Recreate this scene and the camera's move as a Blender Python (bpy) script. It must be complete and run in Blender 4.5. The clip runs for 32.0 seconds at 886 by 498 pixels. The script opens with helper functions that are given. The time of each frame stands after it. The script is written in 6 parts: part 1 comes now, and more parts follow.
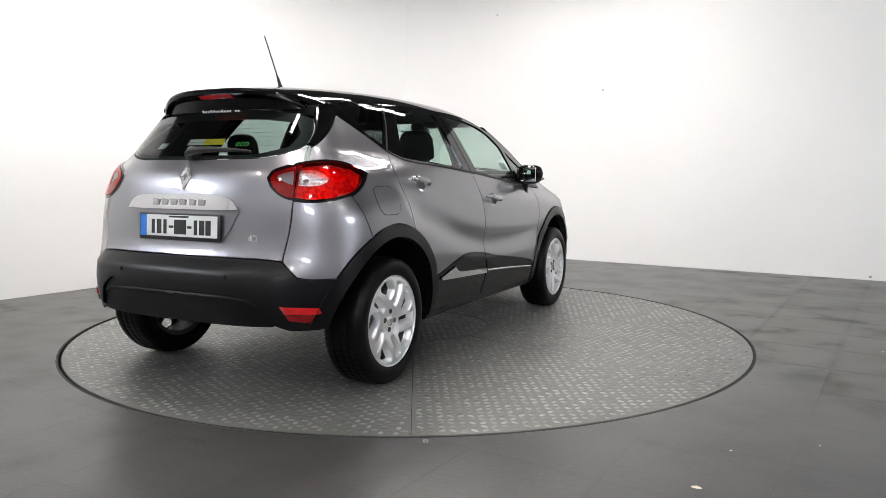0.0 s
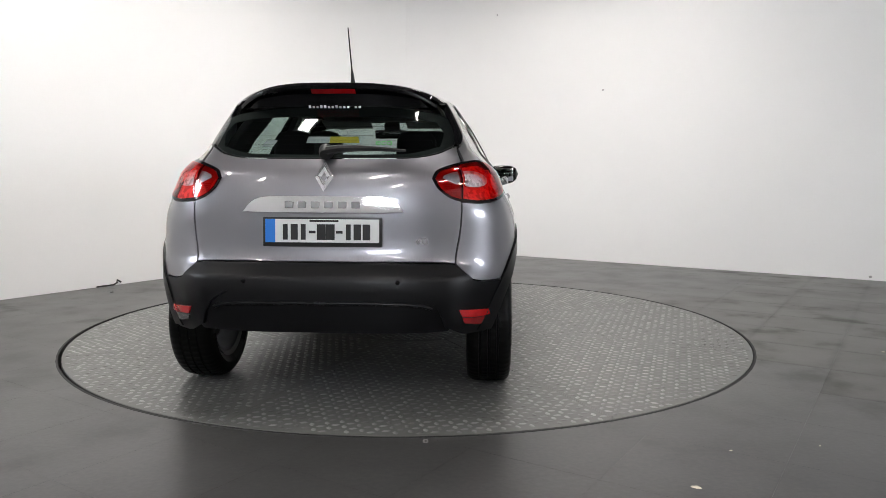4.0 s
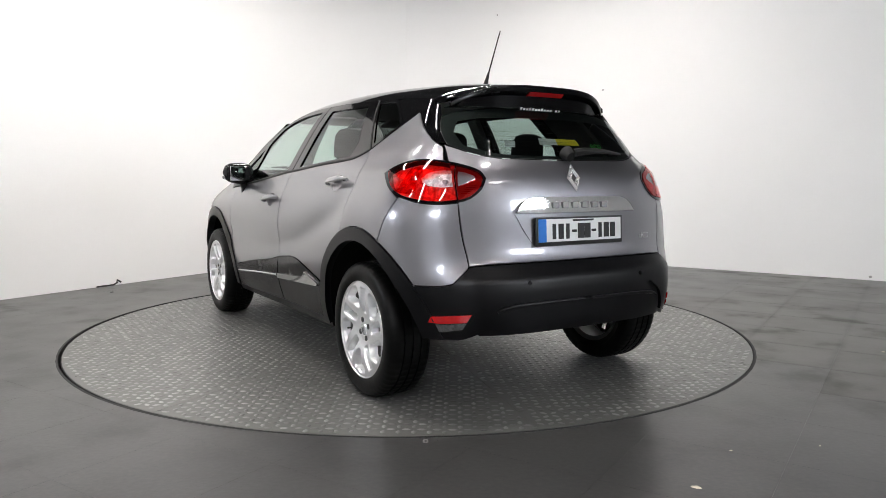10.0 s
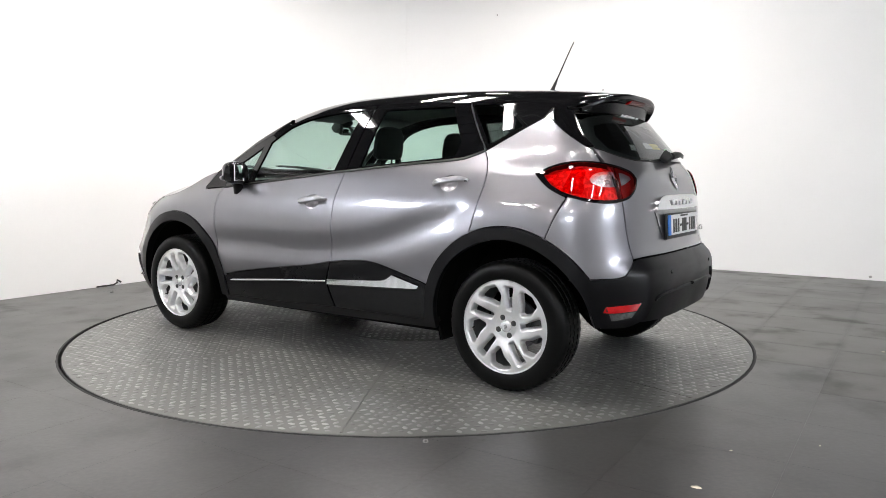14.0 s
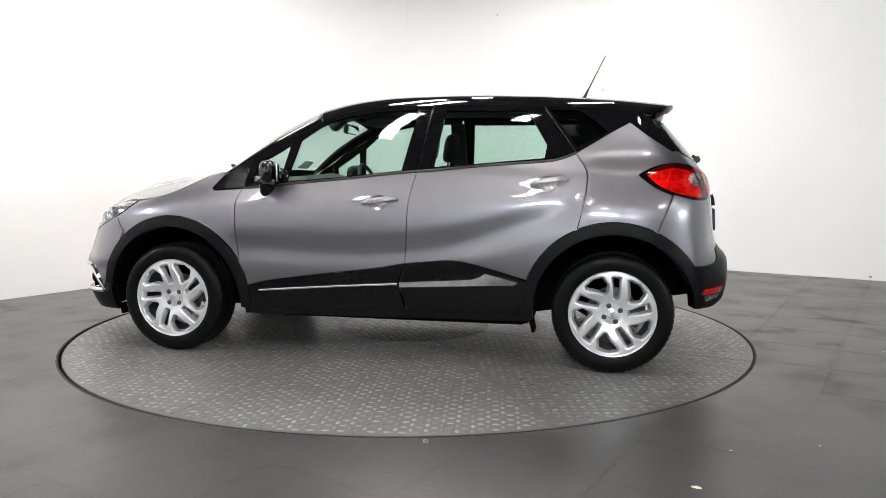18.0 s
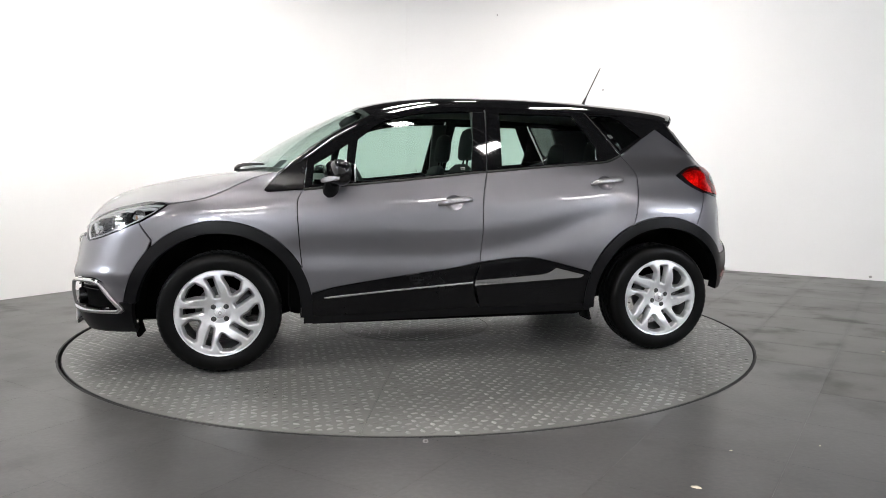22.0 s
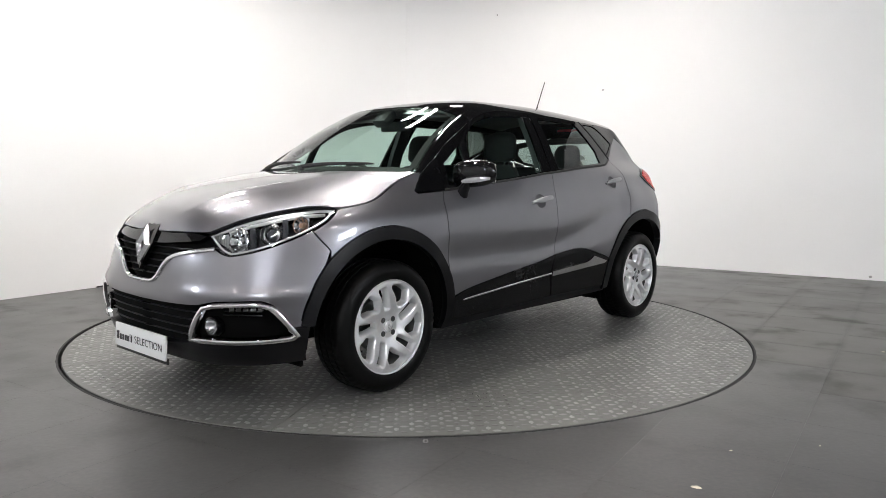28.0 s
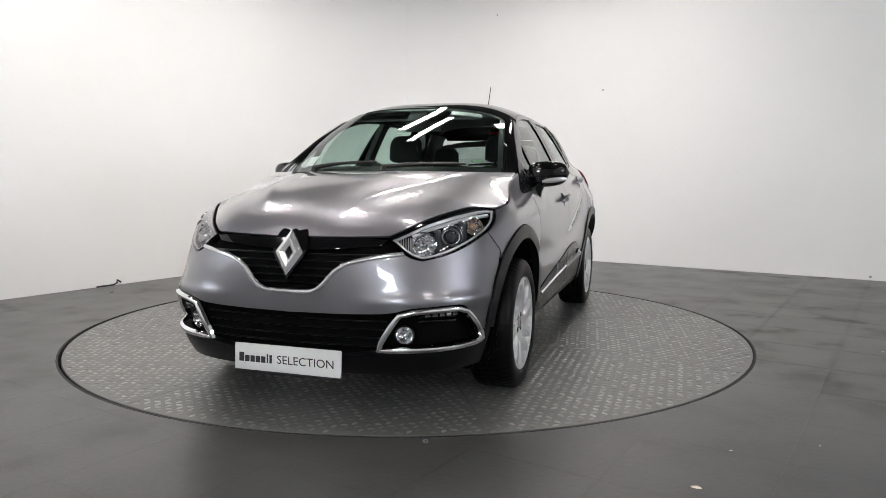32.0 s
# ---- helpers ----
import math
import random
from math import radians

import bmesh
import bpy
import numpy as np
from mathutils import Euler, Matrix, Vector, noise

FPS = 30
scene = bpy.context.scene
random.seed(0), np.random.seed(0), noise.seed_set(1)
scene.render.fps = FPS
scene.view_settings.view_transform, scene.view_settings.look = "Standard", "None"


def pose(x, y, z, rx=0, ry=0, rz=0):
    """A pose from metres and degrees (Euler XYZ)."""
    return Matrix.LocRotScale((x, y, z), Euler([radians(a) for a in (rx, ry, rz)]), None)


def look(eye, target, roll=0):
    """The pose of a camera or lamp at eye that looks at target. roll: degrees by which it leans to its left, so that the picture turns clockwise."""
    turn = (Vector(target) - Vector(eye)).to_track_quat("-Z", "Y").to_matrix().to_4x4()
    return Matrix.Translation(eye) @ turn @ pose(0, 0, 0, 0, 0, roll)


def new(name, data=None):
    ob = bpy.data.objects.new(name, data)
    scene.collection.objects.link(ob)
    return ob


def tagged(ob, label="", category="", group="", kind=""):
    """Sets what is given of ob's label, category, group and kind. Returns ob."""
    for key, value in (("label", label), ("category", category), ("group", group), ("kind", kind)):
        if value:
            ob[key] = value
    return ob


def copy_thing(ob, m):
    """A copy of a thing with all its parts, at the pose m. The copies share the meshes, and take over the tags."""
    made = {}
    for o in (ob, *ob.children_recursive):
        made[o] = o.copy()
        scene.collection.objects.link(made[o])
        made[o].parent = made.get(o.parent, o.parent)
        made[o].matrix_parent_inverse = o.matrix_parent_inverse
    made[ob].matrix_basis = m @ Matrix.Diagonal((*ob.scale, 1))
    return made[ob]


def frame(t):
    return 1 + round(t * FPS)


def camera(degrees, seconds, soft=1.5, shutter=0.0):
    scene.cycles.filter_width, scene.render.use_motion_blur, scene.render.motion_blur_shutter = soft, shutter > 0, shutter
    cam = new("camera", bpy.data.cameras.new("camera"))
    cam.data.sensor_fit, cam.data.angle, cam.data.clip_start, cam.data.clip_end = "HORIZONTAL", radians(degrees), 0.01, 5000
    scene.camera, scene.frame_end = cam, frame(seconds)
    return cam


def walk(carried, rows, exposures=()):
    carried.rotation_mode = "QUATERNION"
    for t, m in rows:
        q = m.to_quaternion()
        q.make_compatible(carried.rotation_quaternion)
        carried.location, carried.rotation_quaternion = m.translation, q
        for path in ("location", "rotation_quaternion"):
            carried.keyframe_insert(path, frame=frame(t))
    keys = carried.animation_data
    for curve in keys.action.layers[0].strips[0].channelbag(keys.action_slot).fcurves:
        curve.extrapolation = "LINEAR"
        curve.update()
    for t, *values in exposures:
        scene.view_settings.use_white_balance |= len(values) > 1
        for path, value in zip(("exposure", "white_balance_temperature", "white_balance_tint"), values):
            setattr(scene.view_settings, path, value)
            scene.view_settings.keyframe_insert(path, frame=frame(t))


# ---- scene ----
# ---- the camera: it stands still on its tripod before the turntable ----
EYE, AIM = (0.0, -5.141, 1.060), (0.2021, -0.1702, 0.5668)
cam = camera(63.2, 32.0, 0.75)
STILL = look(EYE, AIM, 0.22)
walk(cam, [(0.0, STILL), (32.0, STILL)], [(0.0, 0.08), (2.0, -0.12), (6.0, -0.22), (9.5, -0.1), (11.0, 0.06), (13.0, 0.18), (17.0, 0.22), (21.0, 0.2), (25.0, 0.06), (28.0, 0.0), (32.0, -0.25)])


def turned(t):
    """The turn of the platform and of the car on it, in degrees: a steady one."""
    return 60.70 + 5.8905 * t


# ---- light: closed room, strip lights under a dark ceiling ----
world = bpy.data.worlds.new("world")
scene.world = world
world.use_nodes = True
world.node_tree.nodes["Background"].inputs["Color"].default_value = (0.02, 0.02, 0.022, 1)
world.node_tree.nodes["Background"].inputs["Strength"].default_value = 0.2
LAMP_GLOW = 92.0
LAMP_Z, UPPER_Z = 3.85, 5.1
scene.view_settings.exposure = 0.0

# ---- materials ----


def surface(name, base, rough=0.5, metal=0.0, coat=0.0, spread=0.12, scale=3.0, grain=60.0, bump=0.0, rough_spread=0.08, islands=0.0,
            spec=0.5, stretch=(1, 1, 1), tint=None, coat_ior=1.5, coat_rough=0.03, pieces=0.0):
    """A procedural surface: base colour with stains and grain at two sizes, uneven gloss and fine relief."""
    m = bpy.data.materials.new(name)
    m.use_nodes = True
    n, l = m.node_tree.nodes, m.node_tree.links
    b = n["Principled BSDF"]
    b.inputs["Metallic"].default_value = metal
    b.inputs["Coat Weight"].default_value = coat
    b.inputs["Coat Roughness"].default_value = coat_rough
    b.inputs["Coat IOR"].default_value = coat_ior
    b.inputs["Specular IOR Level"].default_value = spec
    co = n.new("ShaderNodeTexCoord")
    mp = n.new("ShaderNodeMapping")
    mp.inputs["Scale"].default_value = stretch
    l.new(co.outputs["Object"], mp.inputs["Vector"])
    big, fine = n.new("ShaderNodeTexNoise"), n.new("ShaderNodeTexNoise")
    big.inputs["Scale"].default_value, big.inputs["Detail"].default_value = scale, 5
    fine.inputs["Scale"].default_value, fine.inputs["Detail"].default_value = grain, 3
    for t in (big, fine):
        l.new(mp.outputs["Vector"], t.inputs["Vector"])
    mix = n.new("ShaderNodeMath")
    mix.operation = "MULTIPLY_ADD"
    l.new(fine.outputs["Fac"], mix.inputs[0])
    mix.inputs[1].default_value = 0.45
    l.new(big.outputs["Fac"], mix.inputs[2])
    ramp = n.new("ShaderNodeMapRange")
    ramp.inputs["From Min"].default_value, ramp.inputs["From Max"].default_value = 0.42, 1.02
    l.new(mix.outputs[0], ramp.inputs["Value"])
    lo = tuple(c * (1 - spread) for c in base)
    hi = tuple(min(c * (1 + spread), 1) for c in (tint or base))
    col = n.new("ShaderNodeMix")
    col.data_type = "RGBA"
    col.inputs[6].default_value, col.inputs[7].default_value = (*lo, 1), (*hi, 1)
    l.new(ramp.outputs[0], col.inputs[0])
    out = col.outputs[2]
    if islands:
        info = n.new("ShaderNodeObjectInfo")
        vary = n.new("ShaderNodeHueSaturation")
        rng = n.new("ShaderNodeMapRange")
        rng.inputs["To Min"].default_value, rng.inputs["To Max"].default_value = 1 - islands, 1 + islands
        l.new(info.outputs["Random"], rng.inputs["Value"])
        l.new(rng.outputs[0], vary.inputs["Value"])
        l.new(out, vary.inputs["Color"])
        out = vary.outputs["Color"]
    if pieces:
        single = n.new("ShaderNodeHueSaturation")
        share = n.new("ShaderNodeMapRange")
        share.inputs["To Min"].default_value, share.inputs["To Max"].default_value = 1 - pieces, 1 + pieces
        l.new(n.new("ShaderNodeNewGeometry").outputs["Random Per Island"], share.inputs["Value"])
        l.new(share.outputs[0], single.inputs["Value"])
        l.new(out, single.inputs["Color"])
        out = single.outputs["Color"]
    l.new(out, b.inputs["Base Color"])
    rr = n.new("ShaderNodeMapRange")
    rr.inputs["To Min"].default_value, rr.inputs["To Max"].default_value = max(rough - rough_spread, 0.01), min(rough + rough_spread, 1)
    l.new(ramp.outputs[0], rr.inputs["Value"])
    l.new(rr.outputs[0], b.inputs["Roughness"])
    if bump:
        bp = n.new("ShaderNodeBump")
        bp.inputs["Strength"].default_value, bp.inputs["Distance"].default_value = 0.6, bump
        l.new(fine.outputs["Fac"], bp.inputs["Height"])
        l.new(bp.outputs["Normal"], b.inputs["Normal"])
    return m


def pane(name, colour, rough=0.0, mirror=0.5):
    """Thin glass: light goes straight through, tinted, and glances off its face."""
    m = bpy.data.materials.new(name)
    m.use_nodes = True
    n, l = m.node_tree.nodes, m.node_tree.links
    n.remove(n["Principled BSDF"])
    tr, gl, mx, fr = n.new("ShaderNodeBsdfTransparent"), n.new("ShaderNodeBsdfGlossy"), n.new("ShaderNodeMixShader"), n.new("ShaderNodeLayerWeight")
    tr.inputs["Color"].default_value = (*colour, 1)
    gl.inputs["Roughness"].default_value = rough
    gl.inputs["Color"].default_value = (1, 1, 1, 1)
    fr.inputs["Blend"].default_value = 0.5
    pw = n.new("ShaderNodeMath")
    pw.operation = "POWER"
    pw.inputs[1].default_value = 5.0
    l.new(fr.outputs["Facing"], pw.inputs[0])
    k = n.new("ShaderNodeMath")
    k.operation = "MULTIPLY_ADD"
    k.inputs[1].default_value, k.inputs[2].default_value = 0.9, 0.08 * mirror
    l.new(pw.outputs[0], k.inputs[0])
    l.new(k.outputs[0], mx.inputs[0])
    l.new(tr.outputs[0], mx.inputs[1])
    l.new(gl.outputs[0], mx.inputs[2])
    l.new(mx.outputs[0], n["Material Output"].inputs["Surface"])
    return m


def glow(name, colour, strength):
    m = bpy.data.materials.new(name)
    m.use_nodes = True
    b = m.node_tree.nodes["Principled BSDF"]
    b.inputs["Base Color"].default_value = (0.9, 0.9, 0.9, 1)
    b.inputs["Emission Color"].default_value = (*colour, 1)
    b.inputs["Emission Strength"].default_value = strength
    return m


WALL = surface("white_wall_paint", (0.86, 0.857, 0.852), 0.75, spec=0.3, spread=0.025, scale=0.7, grain=90, bump=0.0006)
BACK = surface("pale_back_wall", (0.66, 0.66, 0.662), 0.6, spread=0.05, scale=0.7, grain=90)
CEIL = surface("dark_ceiling", (0.04, 0.04, 0.04), 0.7, spread=0.2, scale=2, grain=50)


def tile_surface(name, base, dirt):
    """Grey stone tile: soft stains over the whole floor, fine grain, and dirt trodden in along the joints."""
    m = bpy.data.materials.new(name)
    m.use_nodes = True
    n, l = m.node_tree.nodes, m.node_tree.links
    b = n["Principled BSDF"]

    def noise(scale, detail, source):
        t = n.new("ShaderNodeTexNoise")
        t.inputs["Scale"].default_value, t.inputs["Detail"].default_value = scale, detail
        l.new(source, t.inputs["Vector"])
        return t.outputs["Fac"]

    def span(value, a, z, lo, hi):
        r = n.new("ShaderNodeMapRange")
        r.interpolation_type = "SMOOTHSTEP"
        for k, v in (("From Min", a), ("From Max", z), ("To Min", lo), ("To Max", hi)):
            r.inputs[k].default_value = v
        l.new(value, r.inputs["Value"])
        return r.outputs[0]

    def maths(kind, a, c):
        q = n.new("ShaderNodeMath")
        q.operation = kind
        for k, v in enumerate((a, c)):
            if isinstance(v, (int, float)):
                q.inputs[k].default_value = v
            else:
                l.new(v, q.inputs[k])
        return q.outputs[0]

    def blend(fac, a, c):
        q = n.new("ShaderNodeMix")
        q.data_type = "RGBA"
        l.new(fac, q.inputs[0])
        for k, v in ((6, a), (7, c)):
            if isinstance(v, tuple):
                q.inputs[k].default_value = (*v, 1)
            else:
                l.new(v, q.inputs[k])
        return q.outputs[2]

    place = n.new("ShaderNodeNewGeometry").outputs["Position"]
    big, mid, fine = noise(0.55, 4, place), noise(2.6, 6, place), noise(45.0, 3, place)
    lo, hi = tuple(c * 0.80 for c in base), tuple(c * 1.18 for c in base)
    col = blend(span(maths("ADD", maths("MULTIPLY", big, 0.6), maths("MULTIPLY", fine, 0.4)), 0.35, 0.65, 0, 1), lo, hi)
    stain = maths("MULTIPLY", span(mid, 0.52, 0.72, 0, 1), span(big, 0.45, 0.62, 0, 0.35 + 0.25 * dirt))
    col = blend(stain, col, (base[0] * 0.60, base[1] * 0.57, base[2] * 0.50))
    own = n.new("ShaderNodeSeparateXYZ")
    l.new(n.new("ShaderNodeTexCoord").outputs["Object"], own.inputs[0])
    edge = maths("MAXIMUM", maths("ABSOLUTE", own.outputs[0], 0), maths("ABSOLUTE", own.outputs[1], 0))
    wobble = maths("ADD", edge, maths("MULTIPLY", maths("SUBTRACT", noise(7.0, 4, place), 0.5), 0.05))
    grime = maths("MULTIPLY", span(wobble, 0.226, 0.266, 0, 1), span(noise(1.7, 3, place), 0.35, 0.6, 0.65 * dirt, dirt))
    col = blend(grime, col, (base[0] * 0.34, base[1] * 0.32, base[2] * 0.28))
    l.new(col, b.inputs["Base Color"])
    l.new(span(maths("ADD", maths("MULTIPLY", mid, 0.7), maths("MULTIPLY", stain, 0.5)), 0.2, 0.8, 0.30, 0.50), b.inputs["Roughness"])
    bump = n.new("ShaderNodeBump")
    bump.inputs["Distance"].default_value = 0.0004
    l.new(fine, bump.inputs["Height"])
    l.new(bump.outputs[0], b.inputs["Normal"])
    return m


TILE = tile_surface("grey_floor_tile", (0.052, 0.0513, 0.0502), 0.12)
TILE_WORN = tile_surface("grimy_floor_tile", (0.047, 0.0447, 0.0395), 1.0)
GROUT = surface("dark_grout", (0.036, 0.035, 0.033), 0.8, spread=0.3, scale=4)
STEEL = surface("tread_plate_steel", (0.155, 0.155, 0.148), 0.40, metal=0.35, spread=0.22, scale=1.3, grain=140, bump=0.0002, rough_spread=0.10, islands=0.06)
LUGS = surface("worn_tread_lugs", (0.27, 0.27, 0.262), 0.34, metal=0.60, spread=0.30, scale=1.1, grain=140, islands=0.10, rough_spread=0.10, pieces=0.45)
PIT = surface("pit_rim_black", (0.012, 0.012, 0.012), 0.7, spread=0.3)
WHITE_METAL = surface("white_lamp_housing", (0.75, 0.75, 0.75), 0.4, spread=0.05)
GLOW = glow("lamp_diffuser", (1.0, 0.95, 0.91), LAMP_GLOW)
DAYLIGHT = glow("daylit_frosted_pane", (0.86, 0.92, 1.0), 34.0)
CHIP = surface("pale_leaf", (0.62, 0.58, 0.46), 0.7, spread=0.2, scale=60)
DEBRIS = surface("black_debris", (0.02, 0.02, 0.02), 0.6, spread=0.3)
SCUFF = surface("grey_scuff", (0.38, 0.38, 0.37), 0.7, spread=0.3, scale=20)

PAINT = surface("grey_metallic_paint", (0.225, 0.220, 0.240), 0.36, metal=0.90, coat=1.0, spread=0.05, scale=5, grain=900, rough_spread=0.03, coat_ior=1.6, coat_rough=0.012)
GLOSS = surface("gloss_black_paint", (0.004, 0.004, 0.0045), 0.04, coat=0.0, spread=0.1, scale=4, rough_spread=0.02)
SILVER_TRIM = surface("bright_trim", (0.80, 0.80, 0.81), 0.10, metal=0.82, spread=0.03, scale=6, rough_spread=0.04)
TRIM = surface("black_bumper_plastic", (0.0024, 0.0024, 0.0031), 0.35, spec=0.26, spread=0.12, scale=5, grain=420, bump=0.0002)
SATIN = surface("satin_dark_trim", (0.0024, 0.0024, 0.0030), 0.22, spec=0.26, spread=0.1, scale=5)
BADGE = surface("badge_silver", (0.80, 0.80, 0.81), 0.24, metal=0.85, coat=0.0, spread=0.03, scale=6, rough_spread=0.03)
LETTER = surface("badge_letter_silver", (0.62, 0.62, 0.63), 0.22, metal=0.6, spread=0.05, scale=12)
BOWL = surface("mirrored_lamp_bowl", (0.78, 0.78, 0.79), 0.06, metal=0.97, spread=0.10, scale=40, rough_spread=0.03)
LAMP_SILVER = surface("silvered_lamp_bowl", (0.88, 0.88, 0.88), 0.28, metal=0.30, spread=0.06, scale=40)
LAMP_GREY = surface("grey_lamp_bezel", (0.060, 0.060, 0.064), 0.22, metal=0.3, coat=0.5, spread=0.2, scale=20)
DARK = surface("dark_underside", (0.002, 0.002, 0.002), 0.9, spec=0.1, spread=0.3, scale=6)
RUBBER = surface("tyre_rubber", (0.0020, 0.0020, 0.0020), 0.40, spec=0.14, spread=0.25, scale=9, grain=160, bump=0.0003)
SEAL = surface("black_rubber_seal", (0.008, 0.008, 0.008), 0.5, spread=0.2)
ALLOY = surface("silver_alloy", (0.80, 0.80, 0.81), 0.34, metal=0.85, coat=0.0, spread=0.07, scale=8)
# alloy darkened for the shade inside the wheel; caliper and cap lozenge share it
ALLOY_DARK = surface("grey_wheel_barrel", (0.11, 0.11, 0.11), 0.45, metal=0.5, spread=0.2)
DISC = surface("brake_disc_steel", (0.25, 0.25, 0.25), 0.35, metal=0.9, spread=0.2, scale=12)
CHROME = surface("chrome", (0.82, 0.82, 0.83), 0.06, metal=1.0, spread=0.02, scale=6, rough_spread=0.02)
BRIGHT = surface("satin_silver", (0.78, 0.78, 0.79), 0.20, metal=0.62, spread=0.03, scale=6, rough_spread=0.03)
RED = surface("red_lens", (0.46, 0.008, 0.010), 0.10, coat=1.0, spread=0.25, scale=16, grain=150, rough_spread=0.03)
RED_DARK = surface("deep_red_lens", (0.22, 0.006, 0.008), 0.10, coat=1.0, spread=0.25, scale=16, grain=120, rough_spread=0.03)
CLEAR_LENS = surface("clear_ribbed_lens", (0.46, 0.45, 0.46), 0.12, metal=0.4, coat=1.0, spread=0.22, scale=30, grain=120, rough_spread=0.05)
SMOKED = surface("smoked_lamp_lens", (0.10, 0.10, 0.10), 0.08, metal=0.3, coat=1.0, spread=0.5, scale=30, grain=120)
AMBER = surface("amber_bulb", (0.40, 0.24, 0.16), 0.25, spread=0.15, scale=20)
PLATE = surface("white_plate", (0.78, 0.78, 0.77), 0.35, spread=0.03, scale=10)
BLUE = surface("blue_band", (0.02, 0.20, 0.70), 0.35, spread=0.05)
INK = surface("black_ink", (0.012, 0.012, 0.012), 0.45, spread=0.1)
INK_GREY = surface("grey_ink", (0.026, 0.026, 0.028), 0.45, spread=0.1)
INK_WHITE = surface("white_ink", (0.80, 0.80, 0.80), 0.45, spread=0.04)
YELLOW = surface("yellow_sticker", (0.85, 0.66, 0.03), 0.45, spread=0.05)
GREEN = surface("green_sticker", (0.10, 0.62, 0.10), 0.45, spread=0.05)
CLOTH = surface("dark_seat_cloth", (0.012, 0.012, 0.013), 0.9, spread=0.25, scale=8, grain=260, bump=0.0006)
CABIN = surface("dark_cabin_plastic", (0.045, 0.046, 0.047), 0.55, spread=0.15, scale=6, grain=220, bump=0.0003)
LINER = surface("grey_headlining", (0.30, 0.30, 0.29), 0.9, spread=0.08, scale=8)
HANDLE = surface("satin_grey_handle", (0.30, 0.297, 0.31), 0.30, metal=0.85, coat=1.0, spread=0.05, scale=8)
CLEAR_DARK = surface("dark_projector_glass", (0.030, 0.033, 0.038), 0.03, coat=1.0, spread=0.1, scale=20, rough_spread=0.01)
GLASS = pane("green_tinted_glass", (0.66, 0.80, 0.74), 0.0, 0.6)
SCREEN = pane("windscreen_glass", (0.70, 0.80, 0.76), 0.0, 0.5)
TINT = pane("dark_tinted_glass", (0.42, 0.47, 0.46), 0.0, 0.6)
# tinted glass coloured darker still, for the dark reflection in the quarter window
QUARTER_DIM = pane("darkest_tinted_glass", (0.12, 0.135, 0.13), 0.0, 0.6)
RED_PANE = pane("red_lamp_cover", (0.90, 0.040, 0.032), 0.02, 0.8)
COVER = pane("clear_lamp_cover", (0.90, 0.91, 0.92), 0.0, 0.6)

# ---- building helpers ----


def mesh_of(name, verts, faces, smooth=False):
    me = bpy.data.meshes.new(name)
    me.from_pydata([tuple(v) for v in verts], [], faces)
    if smooth:
        me.polygons.foreach_set("use_smooth", [True] * len(me.polygons))
    me.update()
    return me


def part(name, shape, material, parent=None, label="", smooth=True, sharp=40, shading=None):
    """One mesh object from a bmesh or a (verts, faces) pair, under a thing or a part."""
    if isinstance(shape, tuple):
        bm = bmesh.new()
        vs = [bm.verts.new(v) for v in shape[0]]
        for f in shape[1]:
            try:
                bm.faces.new([vs[i] for i in f])
            except ValueError:
                pass
    else:
        bm = shape
    bm.normal_update()
    lim = math.radians(sharp)
    for e in bm.edges:
        if len(e.link_faces) == 2 and e.calc_face_angle(0) > lim:
            e.smooth = False
    for f in bm.faces:
        f.smooth = smooth
    facing = None
    if shading:
        norm, front = shading
        facing = [tuple(norm[l.vert] if f in front and l.vert in norm else f.normal) for f in bm.faces for l in f.loops]
    me = bpy.data.meshes.new(name)
    bm.to_mesh(me)
    bm.free()
    if facing:
        me.normals_split_custom_set(facing)
    me.materials.append(material)
    ob = new(name, me)
    if parent:
        ob.parent = parent
    if label:
        ob["label"] = label
    return ob


def box(size, at=(0, 0, 0), bevel=0.0, turn=(0, 0, 0), seg=2, bm=None):
    """A bevelled block, added to bm or made anew."""
    own = bmesh.new()
    bmesh.ops.create_cube(own, size=1, matrix=Matrix.Diagonal((*size, 1)))
    if bevel:
        bmesh.ops.bevel(own, geom=own.edges[:], offset=min(bevel, min(size) * 0.49), segments=seg, affect="EDGES", profile=0.6)
    own.transform(pose(*at, *turn))
    if bm is None:
        return own
    tmp = bpy.data.meshes.new("tmp")
    own.to_mesh(tmp)
    own.free()
    bm.from_mesh(tmp)
    bpy.data.meshes.remove(tmp)
    return bm


def loft(rings, closed=True, caps=True):
    """Verts and faces through rings of equal length."""
    n, vs, fs = len(rings[0]), [p for r in rings for p in r], []
    for j in range(len(rings) - 1):
        for i in range(n if closed else n - 1):
            k = (i + 1) % n
            fs.append((j * n + i, j * n + k, (j + 1) * n + k, (j + 1) * n + i))
    if caps and closed:
        fs.append(tuple(reversed(range(n))))
        fs.append(tuple(range((len(rings) - 1) * n, len(rings) * n)))
    return vs, fs


def tube(path, r, n=8):
    """A round bar along a path; r: one radius or one for each point."""
    rings, up = [], Vector((0.13, 0.21, 0.97))
    pts = [Vector(p) for p in path]
    for i, p in enumerate(pts):
        d = (pts[min(i + 1, len(pts) - 1)] - pts[max(i - 1, 0)]).normalized()
        a = d.cross(up).normalized()
        b = d.cross(a)
        q = r[i] if isinstance(r, (list, tuple)) else r
        rings.append([tuple(p + (a * math.cos(k * math.tau / n) + b * math.sin(k * math.tau / n)) * q) for k in range(n)])
    return loft(rings)


